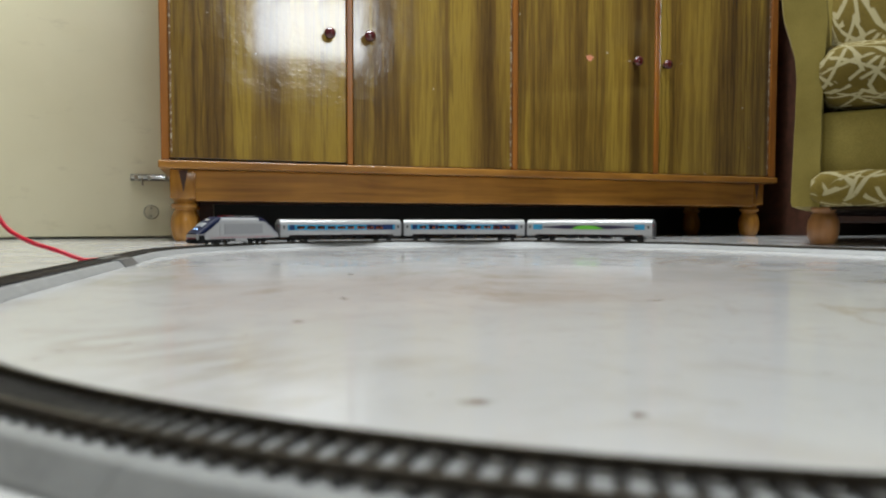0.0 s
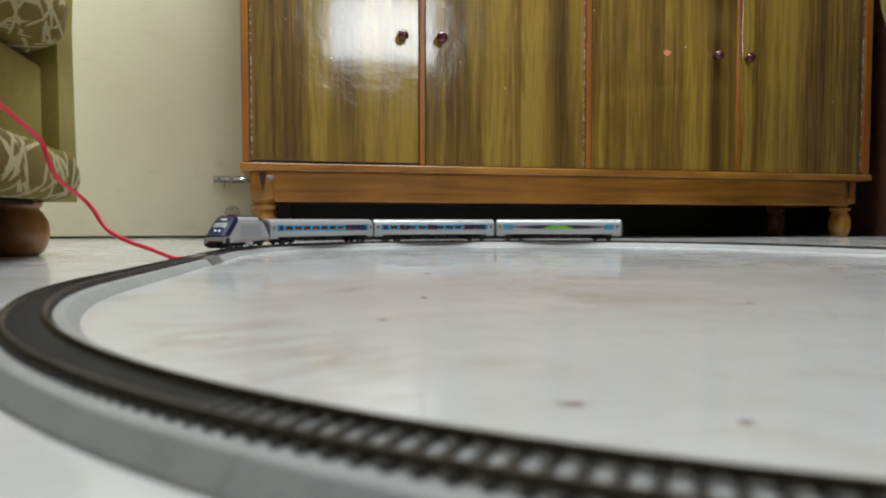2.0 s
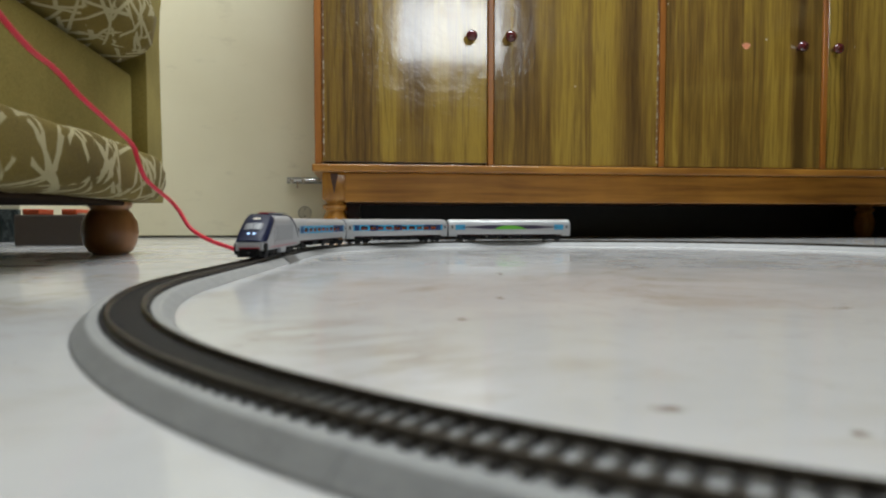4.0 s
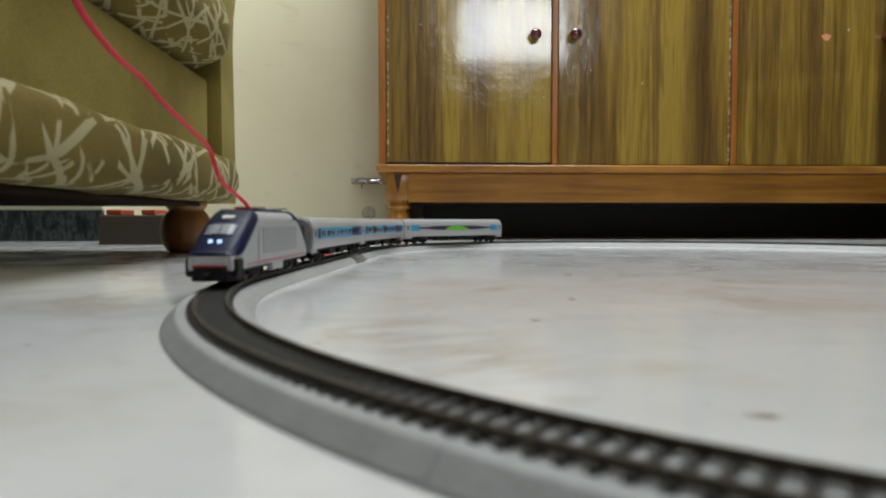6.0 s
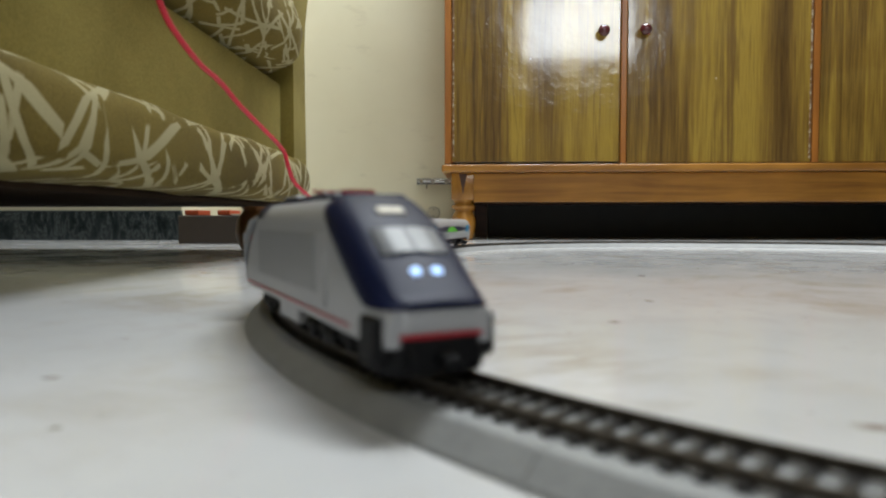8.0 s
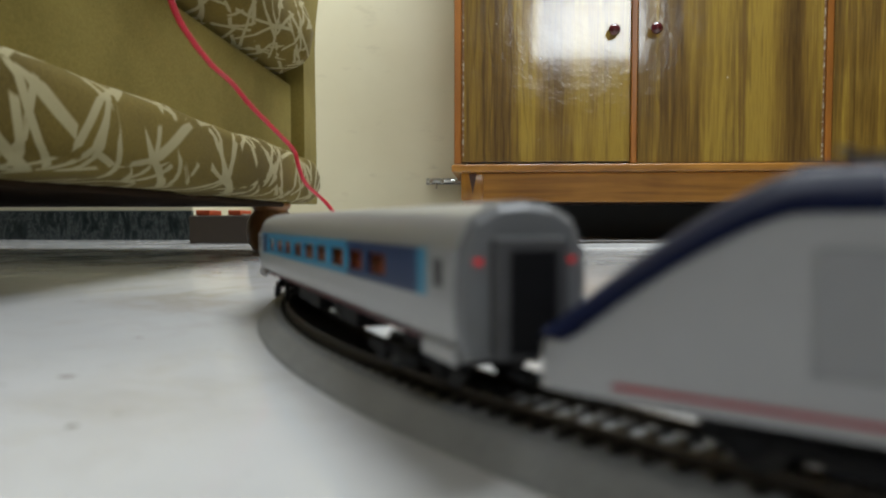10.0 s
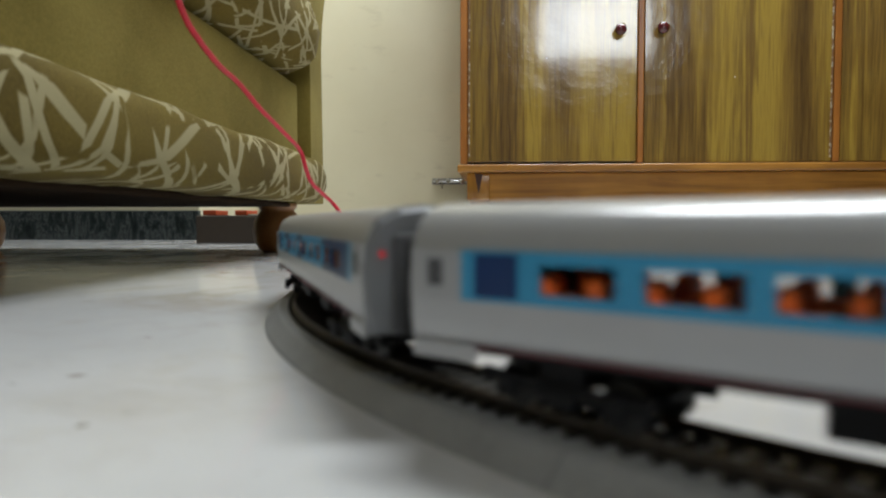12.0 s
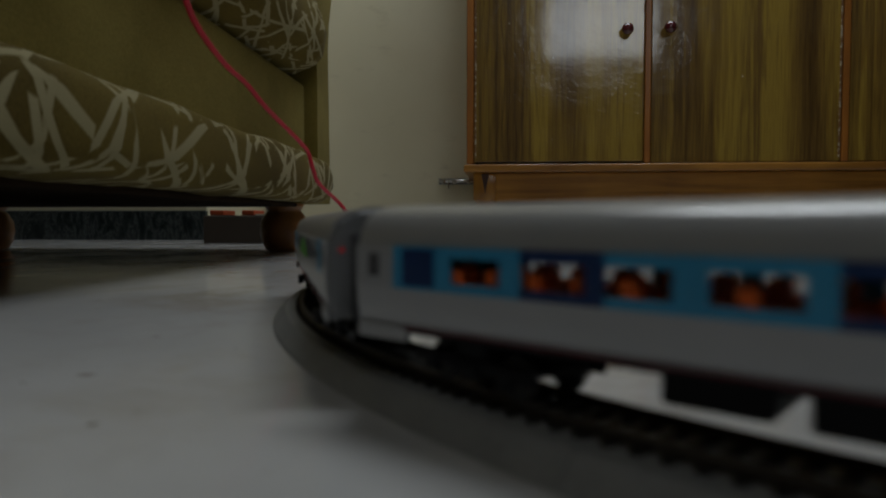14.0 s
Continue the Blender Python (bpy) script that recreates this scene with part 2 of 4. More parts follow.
PURPLE = plain("dusk_purple", (0.03, 0.022, 0.06), 0.3, relief=0)
DULL_RED = plain("dull_red", (0.16, 0.02, 0.03), 0.45, relief=0)
RED = plain("stripe_red", (0.45, 0.02, 0.035), 0.35, relief=0)
BLACK = plain("chassis_black", (0.007, 0.007, 0.008), 0.6, 0.0, 200, 0.3, 0.1, gloss=0.22)
RUBBER = plain("gangway_rubber", (0.085, 0.085, 0.09), 0.6, 0.0, 150, 0.2, 0.1, gloss=0.3)
WHEEL = plain("wheel_steel", (0.03, 0.029, 0.028), 0.45, 0.4, 200)
UNDER = plain("underside_cloth", (0.030, 0.018, 0.010), 0.95, grain=30, vary=0.3, gloss=0.1)
SEAT = plain("seat_orange", (0.90, 0.15, 0.012), 0.5, relief=0)
INSIDE = plain("inside_grey", (0.70, 0.68, 0.66), 0.7, relief=0)
LAMP = plain("headlight_glow", (0.42, 0.62, 1.0), 0.3, glow=1.5, relief=0)
TAIL = plain("marker_red", (0.8, 0.01, 0.02), 0.3, glow=0.25, relief=0)
# opaque pale grey: the reflection in the glass is in the colour
SCREEN = plain("windscreen", (0.30, 0.31, 0.33), 0.4, 0.0, 40, 0.1, 0, gloss=0.3)
ORANGE_BOX = plain("orange_card", (0.55, 0.085, 0.025), 0.6)
BROWN_BOX = plain("brown_card", (0.05, 0.036, 0.026), 0.7)
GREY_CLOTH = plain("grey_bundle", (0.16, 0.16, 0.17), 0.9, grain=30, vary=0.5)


def glass(name):
    m, t, b = material(name)
    b.inputs["Transmission Weight"].default_value = 1.0
    b.inputs["Roughness"].default_value = 0.02
    b.inputs["IOR"].default_value = 1.1
    b.inputs["Base Color"].default_value = (0.96, 0.97, 0.98, 1)
    return m


GLASS = glass("window_glass")

# ---------------------------------------------------------------- mesh helpers


def part(name, bm, mat, parent=None, label="", smooth=False):
    """Links a bmesh as one mesh object, under a thing or a part."""
    me = bpy.data.meshes.new(name)
    bmesh.ops.recalc_face_normals(bm, faces=bm.faces)
    if smooth:
        for fc in bm.faces:
            fc.smooth = True
    bm.to_mesh(me)
    bm.free()
    me.materials.append(mat)
    ob = new(name, me)
    if parent:
        ob.parent = parent
    if label:
        ob["label"] = label
    return ob


def share(name, me, parent, m):
    """One more object on a mesh that exists."""
    ob = new(name, me)
    ob.parent = parent
    ob.matrix_basis = m
    return ob


def box(x0, x1, y0, y1, z0, z1, bevel=0.0, seg=2, bm=None):
    b = bmesh.new()
    bmesh.ops.create_cube(b, size=1)
    bmesh.ops.scale(b, vec=(x1 - x0, y1 - y0, z1 - z0), verts=b.verts)
    bmesh.ops.translate(b, vec=((x0 + x1) / 2, (y0 + y1) / 2, (z0 + z1) / 2), verts=b.verts)
    if bevel:
        bmesh.ops.bevel(b, geom=b.edges[:], offset=bevel, segments=seg, profile=0.5, affect="EDGES")
    return joined(bm, b)


def joined(bm, b):
    if bm is None:
        return b
    me = bpy.data.meshes.new("tmp")
    b.to_mesh(me)
    b.free()
    bm.from_mesh(me)
    bpy.data.meshes.remove(me)
    return bm


def lathe(profile, n=24, bm=None):
    """A turned solid about z from (radius, height) pairs."""
    b = bm or bmesh.new()
    rings = [[b.verts.new((r * math.cos(2 * math.pi * k / n), r * math.sin(2 * math.pi * k / n), z)) for k in range(n)] for r, z in profile]
    for a, c in zip(rings, rings[1:]):
        for k in range(n):
            b.faces.new((a[k], a[(k + 1) % n], c[(k + 1) % n], c[k]))
    b.faces.new(rings[0][::-1])
    b.faces.new(rings[-1])
    return b


def loft(sections, closed=True, caps=True, bm=None):
    """Skins a row of point rings of equal length."""
    b = bm or bmesh.new()
    rings = [[b.verts.new(q) for q in s] for s in sections]
    n = len(rings[0])
    for a, c in zip(rings, rings[1:]):
        for k in range(n if closed else n - 1):
            b.faces.new((a[k], a[(k + 1) % n], c[(k + 1) % n], c[k]))
    if caps and closed:
        b.faces.new(rings[0][::-1])
        b.faces.new(rings[-1])
    return b


def thing(name, label, category, m=None, group="", kind=""):
    ob = new(name)
    ob.empty_display_size = 0.02
    if m is not None:
        ob.matrix_basis = m
    return tagged(ob, label, category, group, kind)


def structure(name, bm, mat, label):
    ob = part(name, bm, mat)
    return tagged(ob, label, name.split("_")[0], kind="structure")


def turned(bm, m):
    bmesh.ops.transform(bm, matrix=m, verts=bm.verts)
    return bm


# ---------------------------------------------------------------- room
structure("floor", box(-4.0, 4.5, -2.392, 2.4104, -0.05, 0.0), FLOOR, "polished off-white marble floor with faint brown veins")
structure("ceiling", box(-4.0, 4.5, -2.392, 2.4104, 2.65, 2.75), WHITE, "plain grey-white painted ceiling")
structure("wall_north", box(-4.0, 4.5, 2.4104, 2.5208, 0.0, 2.65), CREAM, "cream painted back wall of the room")
structure("wall_pier", box(-4.0, -0.87, 1.8584, 2.4076, 0.0, 2.65, 0.004), CREAM, "cream painted wall pier beside the door")
structure("skirting", box(-4.0, -0.867, 1.8437, 1.8584, 0.0, 0.087, 0.002), MARBLE, "dark green veined marble skirting along the wall")
# added strip, coloured near black to deepen the shade under the cabinet
structure("skirting_back", box(0.03, 4.5, 2.3938, 2.4104, 0.0, 0.13, 0.002), CABINET_SHADE, "near-black strip standing in for the shade behind the cabinet")
# walls out of view, their dull colour chosen to limit bounce onto the train
structure("wall_west", box(-4.12, -4.0, -2.392, 2.4104, 0.0, 2.65), LOW_BOUNCE_WALL, "unseen side wall, made dull brown to cut bounced light")
structure("wall_east", box(4.5, 4.62, -2.392, 2.4104, 0.0, 2.65), LOW_BOUNCE_WALL, "unseen side wall, made dull brown to cut bounced light")
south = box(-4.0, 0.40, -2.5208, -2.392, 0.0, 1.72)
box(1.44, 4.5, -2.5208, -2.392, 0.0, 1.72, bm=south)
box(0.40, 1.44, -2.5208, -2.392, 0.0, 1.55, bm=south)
structure("wall_south", south, LOW_BOUNCE_WALL, "unseen lower wall with a high window, darkened to cut bounced light")
# cream above 1.72 m, for a pale reflection high on the cabinet doors
south = box(-4.0, 0.40, -2.5208, -2.392, 1.72, 2.65)
box(1.44, 4.5, -2.5208, -2.392, 1.72, 2.65, bm=south)
box(0.40, 1.44, -2.5208, -2.392, 2.21, 2.65, bm=south)
structure("wall_south_upper", south, CREAM, "cream painted upper wall round the high window")
window_1 = structure("window_1", box(0.40, 0.44, -2.5024, -2.4104, 1.55, 2.21), FRAME_WOOD, "high wooden window with bright daylight behind")
for q in ((1.40, 1.44, 1.55, 2.21), (0.44, 1.40, 1.55, 1.59), (0.44, 1.40, 2.17, 2.21)):
    part("window_frame", box(q[0], q[1], -2.5024, -2.4104, q[2], q[3]), FRAME_WOOD, window_1)

# the flush door leaf behind the track, with a tower bolt
door = thing("door_1", "cream painted flush door with a steel tower bolt", "door", pose(0, 0, 0), kind="structure")
part("door_leaf", box(-0.82, -0.02, 2.3414, 2.3782, 0.006, 2.05, 0.003), CREAM, door)
part("door_frame", box(-0.018, 0.028, 2.3368, 2.4076, 0.0, 2.09, 0.002), DARK_WOOD, door)
part("door_frame", box(-0.86, -0.823, 2.3368, 2.4076, 0.0, 2.09, 0.002), CREAM, door)
bolt = turned(lathe([(0.0058, -0.055), (0.0066, -0.053), (0.0066, 0.12), (0.0055, 0.122)], 16), pose(-0.168, 2.3285, 0.199, 0, 90, 0))
part("bolt_rod", bolt, STEEL, door, "bright steel sliding bolt", True)
for x in (-0.215, -0.175, -0.125):
    part("bolt_staple", box(x, x + 0.013, 2.3212, 2.3414, 0.189, 0.2085, 0.002), STEEL, door)
part("bolt_plate", box(-0.226, -0.05, 2.3373, 2.3419, 0.1885, 0.2095, 0.001), DULL_STEEL, door)
part("bolt_handle", turned(lathe([(0.0035, 0), (0.003, 0.02), (0.004, 0.024)], 12), pose(-0.19, 2.3258, 0.197, 180, 0, 0)), STEEL, door)
for z in (0.073, 0.099):
    part("screw", turned(lathe([(0.0028, 0), (0.0026, 0.0012), (0.001, 0.0016)], 10), pose(-0.166, 2.3391, z, 90, 0, 0)), DULL_STEEL, door)
part("cover_rim", turned(lathe([(0.0232, 0), (0.0232, 0.0012), (0.0222, 0.0016)], 28), pose(-0.166, 2.3414, 0.086, 90, 0, 0)), DULL_STEEL, door)
part("cover_plate", turned(lathe([(0.0215, 0), (0.0215, 0.0025), (0.0195, 0.0035), (0.0185, 0.0022), (0.003, 0.0022), (0.0025, 0.0040)], 28), pose(-0.166, 2.3414, 0.086, 90, 0, 0)), PLATE, door, "round painted-over cover plate")

# ---------------------------------------------------------------- cabinet
CX0, CX1, CY, CDEPTH, CTOP = -0.104, 2.036, 1.9127, 0.42, 1.25


def cabinet():
    c = thing("cabinet", "four-door wooden cabinet with glossy streaked laminate doors on turned legs", "cabinet", pose(0, 0, 0))
    back = CY + CDEPTH
    # carcass of real boards
    part("side_panel", box(CX0, CX0 + 0.022, CY + 0.002, back, 0.222, CTOP, 0.002), UPRIGHT_WOOD, c)
    part("side_panel", box(CX1 - 0.022, CX1, CY + 0.002, back, 0.222, CTOP, 0.002), UPRIGHT_WOOD, c)
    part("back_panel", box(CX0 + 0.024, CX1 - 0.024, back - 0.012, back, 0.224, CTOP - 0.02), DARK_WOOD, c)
    part("top_board", box(CX0 - 0.015, CX1 + 0.015, CY - 0.02, back, CTOP, CTOP + 0.025, 0.004), FRAME_WOOD, c)
    part("bottom_board", box(CX0 - 0.008, CX1 + 0.008, CY - 0.012, back, 0.199, 0.221, 0.005, 3), FRAME_WOOD, c, "orange-brown moulded edge board")
    part("front_rail", box(CX0 + 0.085, CX1 - 0.085, CY + 0.012, CY + 0.036, 0.112, 0.198, 0.003), FRAME_WOOD, c, "worn orange-brown apron rail")
    part("side_rail", box(CX0 + 0.03, CX0 + 0.05, CY + 0.07, back - 0.07, 0.112, 0.198, 0.003), FRAME_WOOD, c)
    part("side_rail", box(CX1 - 0.05, CX1 - 0.03, CY + 0.07, back - 0.07, 0.112, 0.198, 0.003), FRAME_WOOD, c)
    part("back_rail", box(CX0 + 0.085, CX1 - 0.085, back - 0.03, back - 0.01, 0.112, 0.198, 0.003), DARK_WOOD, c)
    # frame members between the doors
    bars = ((CX0, CX0 + 0.020), (0.403, 0.420), (0.940, 0.958), (1.487, 1.505), (CX1 - 0.030, CX1))
    for a, b in bars:
        part("frame_post", box(a, b, CY - 0.006, CY + 0.03, 0.2225, CTOP, 0.0025), UPRIGHT_WOOD, c)
    for k in range(4):
        x0, x1 = bars[k][1] + 0.002, bars[k + 1][0] - 0.002
        z0 = 0.228 if k == 0 else 0.2235
        d = part("door", box(x0, x1, CY - 0.002, CY + 0.018, z0, CTOP - 0.004, 0.0015), DOOR_WOOD[k], c)
        # chipped strip on the hinge side
        s = x0 + 0.002 if k % 2 == 0 else x1 - 0.006
        if k != 2:
            part("edge_strip", box(s, s + 0.004, CY - 0.0035, CY - 0.001, z0 + 0.012, CTOP - 0.01), CHIPPED, d, "chipped pale door edge")
        kx, kz = ((0.350, 0.596), (0.467, 0.598), (1.403, 0.602), (1.524, 0.600))[k]
        kn = lathe([(0.0085, 0), (0.0080, 0.008), (0.012, 0.014), (0.0165, 0.021), (0.0165, 0.027), (0.012, 0.033), (0.004, 0.0355)], 20)
        part("knob", turned(kn, pose(kx, CY - 0.002, kz, 90, 0, 0)), KNOB, d, "dark red lacquered round knob", True)
    # turned front legs and plain back legs
    for x, y in ((CX0 + 0.054, CY + 0.05), (CX1 - 0.068, CY + 0.05), (CX0 + 0.054, back - 0.05), (CX1 - 0.068, back - 0.05)):
        leg = box(-0.035, 0.035, -0.035, 0.035, 0.118, 0.199, 0.004)
        lathe([(0.024, 0.0), (0.029, 0.006), (0.0345, 0.022), (0.0375, 0.042), (0.0365, 0.062), (0.031, 0.078), (0.0255, 0.087),
               (0.0265, 0.090), (0.034, 0.094), (0.036, 0.099), (0.034, 0.104), (0.027, 0.107), (0.027, 0.112), (0.033, 0.120)], 28, leg)
        lg = part("leg", leg, LEG_WOOD, c, "turned leg with a bulb foot", True)
        lg.matrix_basis = pose(x, y, 0)
        md = lg.modifiers.new("edges", "EDGE_SPLIT")
        md.split_angle = radians(35)
        if y < CY + 0.1:
            notch = bmesh.new()
            vs = [notch.verts.new(q) for q in ((-0.012, 0, 0.196), (0.012, 0, 0.196), (0, 0, 0.135), (0, 0.004, 0.165))]
            notch.faces.new((vs[0], vs[1], vs[3])), notch.faces.new((vs[1], vs[2], vs[3])), notch.faces.new((vs[2], vs[0], vs[3])), notch.faces.new((vs[0], vs[2], vs[1]))
            nt = part("carved_notch", notch, DARK_WOOD, lg, "dark carved wedge")
            nt.matrix_basis = pose(0, -0.0365, 0)
    return c


cabinet()
sticker = bmesh.new()
ring = [sticker.verts.new((0.013 * math.cos(a) * (1 + 0.25 * math.sin(3 * a)), 0, 0.010 * math.sin(a))) for a in np.linspace(0, 2 * math.pi, 18, endpoint=False)]
sticker.faces.new(ring)
for v in bmesh.ops.extrude_face_region(sticker, geom=sticker.faces[:])["geom"]:
    if isinstance(v, bmesh.types.BMVert):
        v.co.y += 0.0008
st = part("sticker", sticker, STICKER)
st.matrix_basis = pose(1.225, CY - 0.0032, 0.603)
tagged(st, "torn orange and white paper sticker on the cabinet door", "sticker")

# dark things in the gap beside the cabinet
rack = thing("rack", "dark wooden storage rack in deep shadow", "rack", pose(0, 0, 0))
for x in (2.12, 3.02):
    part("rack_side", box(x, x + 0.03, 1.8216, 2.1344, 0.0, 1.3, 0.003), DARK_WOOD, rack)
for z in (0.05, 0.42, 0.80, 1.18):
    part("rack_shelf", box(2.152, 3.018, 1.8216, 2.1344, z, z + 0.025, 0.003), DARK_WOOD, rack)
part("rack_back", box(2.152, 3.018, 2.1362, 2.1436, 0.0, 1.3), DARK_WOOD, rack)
jar = part("jar", turned(lathe([(0.03, 0), (0.045, 0.01), (0.045, 0.07), (0.03, 0.09), (0.03, 0.10)], 18), pose(2.21, 1.9504, 0.4455)), KNOB)
tagged(jar, "small dark red lacquered jar on the rack", "jar")
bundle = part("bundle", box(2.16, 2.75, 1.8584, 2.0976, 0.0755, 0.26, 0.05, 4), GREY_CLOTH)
tagged(bundle, "grey cloth bundle stored on the low shelf", "bundle")

# ---------------------------------------------------------------- armchairs


def roll(length, depth, height, n=24, m=44, sag=0.006):
    """A padded bolster along x: rounded section, softened ends, with cloth coordinates."""
    bm = bmesh.new()
    uvl = bm.loops.layers.uv.new("cloth")
    rows = []
    for i in range(m + 1):
        f = i / m
        end = min(f, 1 - f) * length
        k = math.sqrt(max(0.0, 1 - (1 - min(1, end / 0.045)) ** 2)) * 0.42 + 0.58
        row = []
        for j in range(n):
            a = 2 * math.pi * j / n
            ca, sa = math.cos(a), math.sin(a)
            e = 0.55
            y = math.copysign(abs(ca) ** e, ca) * depth / 2 * (0.85 + 0.15 * k)
            z = math.copysign(abs(sa) ** e, sa) * height / 2 * k
            w = sag * noise.noise((f * length * 9, y * 20, z * 20))
            row.append((bm.verts.new((f * length, y * (1 + w * 8), z + w)), f * length, a / (2 * math.pi) * 2 * (depth + height) * 0.8))
        rows.append(row)
    for i in range(m):
        for j in range(n):
            q = (rows[i][j], rows[i][(j + 1) % n], rows[i + 1][(j + 1) % n], rows[i + 1][j])
            fc = bm.faces.new([v[0] for v in q])
            per = 2 * (depth + height) * 0.8
            for lp, v in zip(fc.loops, q):
                vv = v[2] + (per if j == n - 1 and v[2] == 0 else 0)
                lp[uvl].uv = (v[1] * 8, vv * 8)
    bm.faces.new([r[0] for r in rows[0]][::-1]), bm.faces.new([r[0] for r in rows[-1]])
    return bm


def armchair(m, label, W, name="armchair", slim=1.0):
    """Local: x along the front, from the outer side of one arm; the front faces -y."""
    A = 0.105 * slim
    c = thing(name, label, name, m, "seats round the track")
    # arms: side boards with a scrolled front profile
    for side in (0, 1):
        prof = [(0.0, 0.088), (-0.004, 0.10), (0.004, 0.30), (0.006, 0.38), (-0.002, 0.43), (-0.020, 0.475), (-0.038, 0.515), (-0.046, 0.56),
                (-0.034, 0.60), (0.0, 0.62), (0.055, 0.61), (0.090, 0.57), (0.098, 0.50), (0.092, 0.42), (0.086, 0.30), (0.086, 0.088)]
        rings = []
        for y, s in ((0.0, 0.95), (0.006, 0.985), (0.018, 1.0), (0.70, 1.0), (0.712, 0.97)):
            rings.append([((0.04 + (x - 0.04) * s) * slim, y, 0.35 + (z - 0.35) * (0.985 + 0.015 * s)) for x, z in prof])
        if side:
            rings = [[(W - x, y, z) for x, y, z in r] for r in rings]
        part("arm", loft(rings), CLOTH, c, "plain olive velvet arm with a scrolled front", True).modifiers.new("edges", "EDGE_SPLIT").split_angle = radians(50)
    part("seat_base", box(A - 0.014, W - A + 0.014, 0.020, 0.69, 0.09, 0.30, 0.008), CLOTH, c, "plain olive velvet panel under the seat")
    part("base_rail", box(0.075, W - 0.075, 0.04, 0.70, 0.0815, 0.0895, 0.003), UNDER, c, "dark brown cloth-covered underside")
    r = part("front_roll", roll(W - A * 2 + 0.062, 0.10, 0.082), PRINT, c, "padded roll of olive velvet with cream strokes", True)
    r.matrix_basis = pose(A - 0.031, 0.02, 0.129)
    s = part("seat_cushion", roll(W - A * 2 + 0.040, 0.62, 0.17), PRINT, c, "thick seat cushion with cream strokes", True)
    s.matrix_basis = pose(A - 0.020, 0.285, 0.382)
    b = part("back_cushion", roll(W - A * 2 + 0.01, 0.17, 0.50), PRINT, c, "printed back cushion", True)
    b.matrix_basis = pose(A - 0.005, 0.52, 0.68, -12)
    part("back_frame", box(0.03, W - 0.03, 0.62, 0.74, 0.09, 0.92, 0.03, 3), CLOTH, c)
    foot = [(0.026, 0.0), (0.034, 0.004), (0.0415, 0.018), (0.0445, 0.036), (0.0425, 0.055), (0.034, 0.070), (0.029, 0.075), (0.034, 0.080), (0.036, 0.0895)]
    for x, y in ((0.062, 0.07), (W - 0.062, 0.07), (0.062, 0.66), (W - 0.062, 0.66)):
        lg = part("leg", lathe([(r * (0.25 + 0.75 * slim), z) for r, z in foot], 26), BUN_WOOD, c, "turned wooden bun foot", True)
        lg.matrix_basis = pose(x, y, 0)
    return c


armchair(pose(-0.335, -0.175, 0, 0, 0, 90), "olive velvet sofa with cream-stroked rolls on wooden feet", 1.415, "sofa")
armchair(pose(1.272, 1.133, 0, 0, 0, -51), "olive velvet armchair with cream-stroked rolls beside the cabinet", 0.82, slim=0.66)

# things under the sofa by the wall
crate = part("crate", box(-0.745, -0.566, 1.564, 1.74, 0.0, 0.070, 0.004), BROWN_BOX)
tagged(crate, "low brown box standing against the skirting", "box")
for x, w in ((-0.735, 0.036), (-0.652, 0.032)):
    tagged(part("packet", box(x, x + w, 1.5824, 1.656, 0.0705, 0.083, 0.002), ORANGE_BOX), "small orange packet lying on the brown box", "packet")
tagged(part("paper_sheet", box(-0.612, -0.575, 1.5686, 1.70, 0.0705, 0.0735), PAPER), "pale paper lying on the brown box", "paper")


def tube(points, radius, n=8, steps=10):
    """A smooth round cord through the points."""
    P = [Vector(q) for q in points]
    P = [P[0] * 2 - P[1]] + P + [P[-1] * 2 - P[-2]]
    line = []
    for i in range(1, len(P) - 2):
        for k in range(steps):
            u = k / steps
            a, b, c, d = P[i - 1:i + 3]
            line.append(0.5 * ((2 * b) + (c - a) * u + (2 * a - 5 * b + 4 * c - d) * u * u + (3 * b - a - 3 * c + d) * u ** 3))
    line.append(P[-2])
    rings = []
    for i, q in enumerate(line):
        tan = (line[min(i + 1, len(line) - 1)] - line[max(i - 1, 0)]).normalized()
        s = tan.cross(Vector((0.3, 0.2, 1))).normalized()
        u = s.cross(tan)
        rings.append([q + radius * (math.cos(2 * math.pi * k / n) * s + math.sin(2 * math.pi * k / n) * u) for k in range(n)])
    return loft(rings)


wire = part("wire", tube([(-0.118, 0.952, 0.0045), (-0.135, 0.957, 0.0045), (-0.165, 0.961, 0.0165), (-0.200, 0.979, 0.028), (-0.232, 1.006, 0.045), (-0.250, 1.014, 0.071),
                          (-0.262, 1.008, 0.087), (-0.272, 0.942, 0.110), (-0.274, 0.913, 0.132), (-0.277, 0.899, 0.154), (-0.280, 0.836, 0.171), (-0.285, 0.762, 0.190), (-0.290, 0.710, 0.209),
                          (-0.290, 0.660, 0.216), (-0.290, 0.613, 0.230), (-0.290, 0.582, 0.246), (-0.286, 0.545, 0.280), (-0.284, 0.52, 0.34), (-0.30, 0.46, 0.46), (-0.42, 0.4508, 0.50)], 0.0030), WIRE, smooth=True)
tagged(wire, "thin red wire running from the sofa to the track terminal", "wire")

# ---------------------------------------------------------------- track
# The loop: pieces of (length, curvature), laid from the start of the back straight, running to the left.
H0 = 2.9545
R1, R2, R3, R5 = 0.4449, 0.4995, 0.5706, 0.45
A3 = 1.1454
TURN1, LEFT = 1.6564, 0.5065
back_len = 0.0883
first = [(back_len, 0), (R1 * TURN1, 1 / R1), (LEFT, 0), (R2 * (math.pi - TURN1), 1 / R2)]


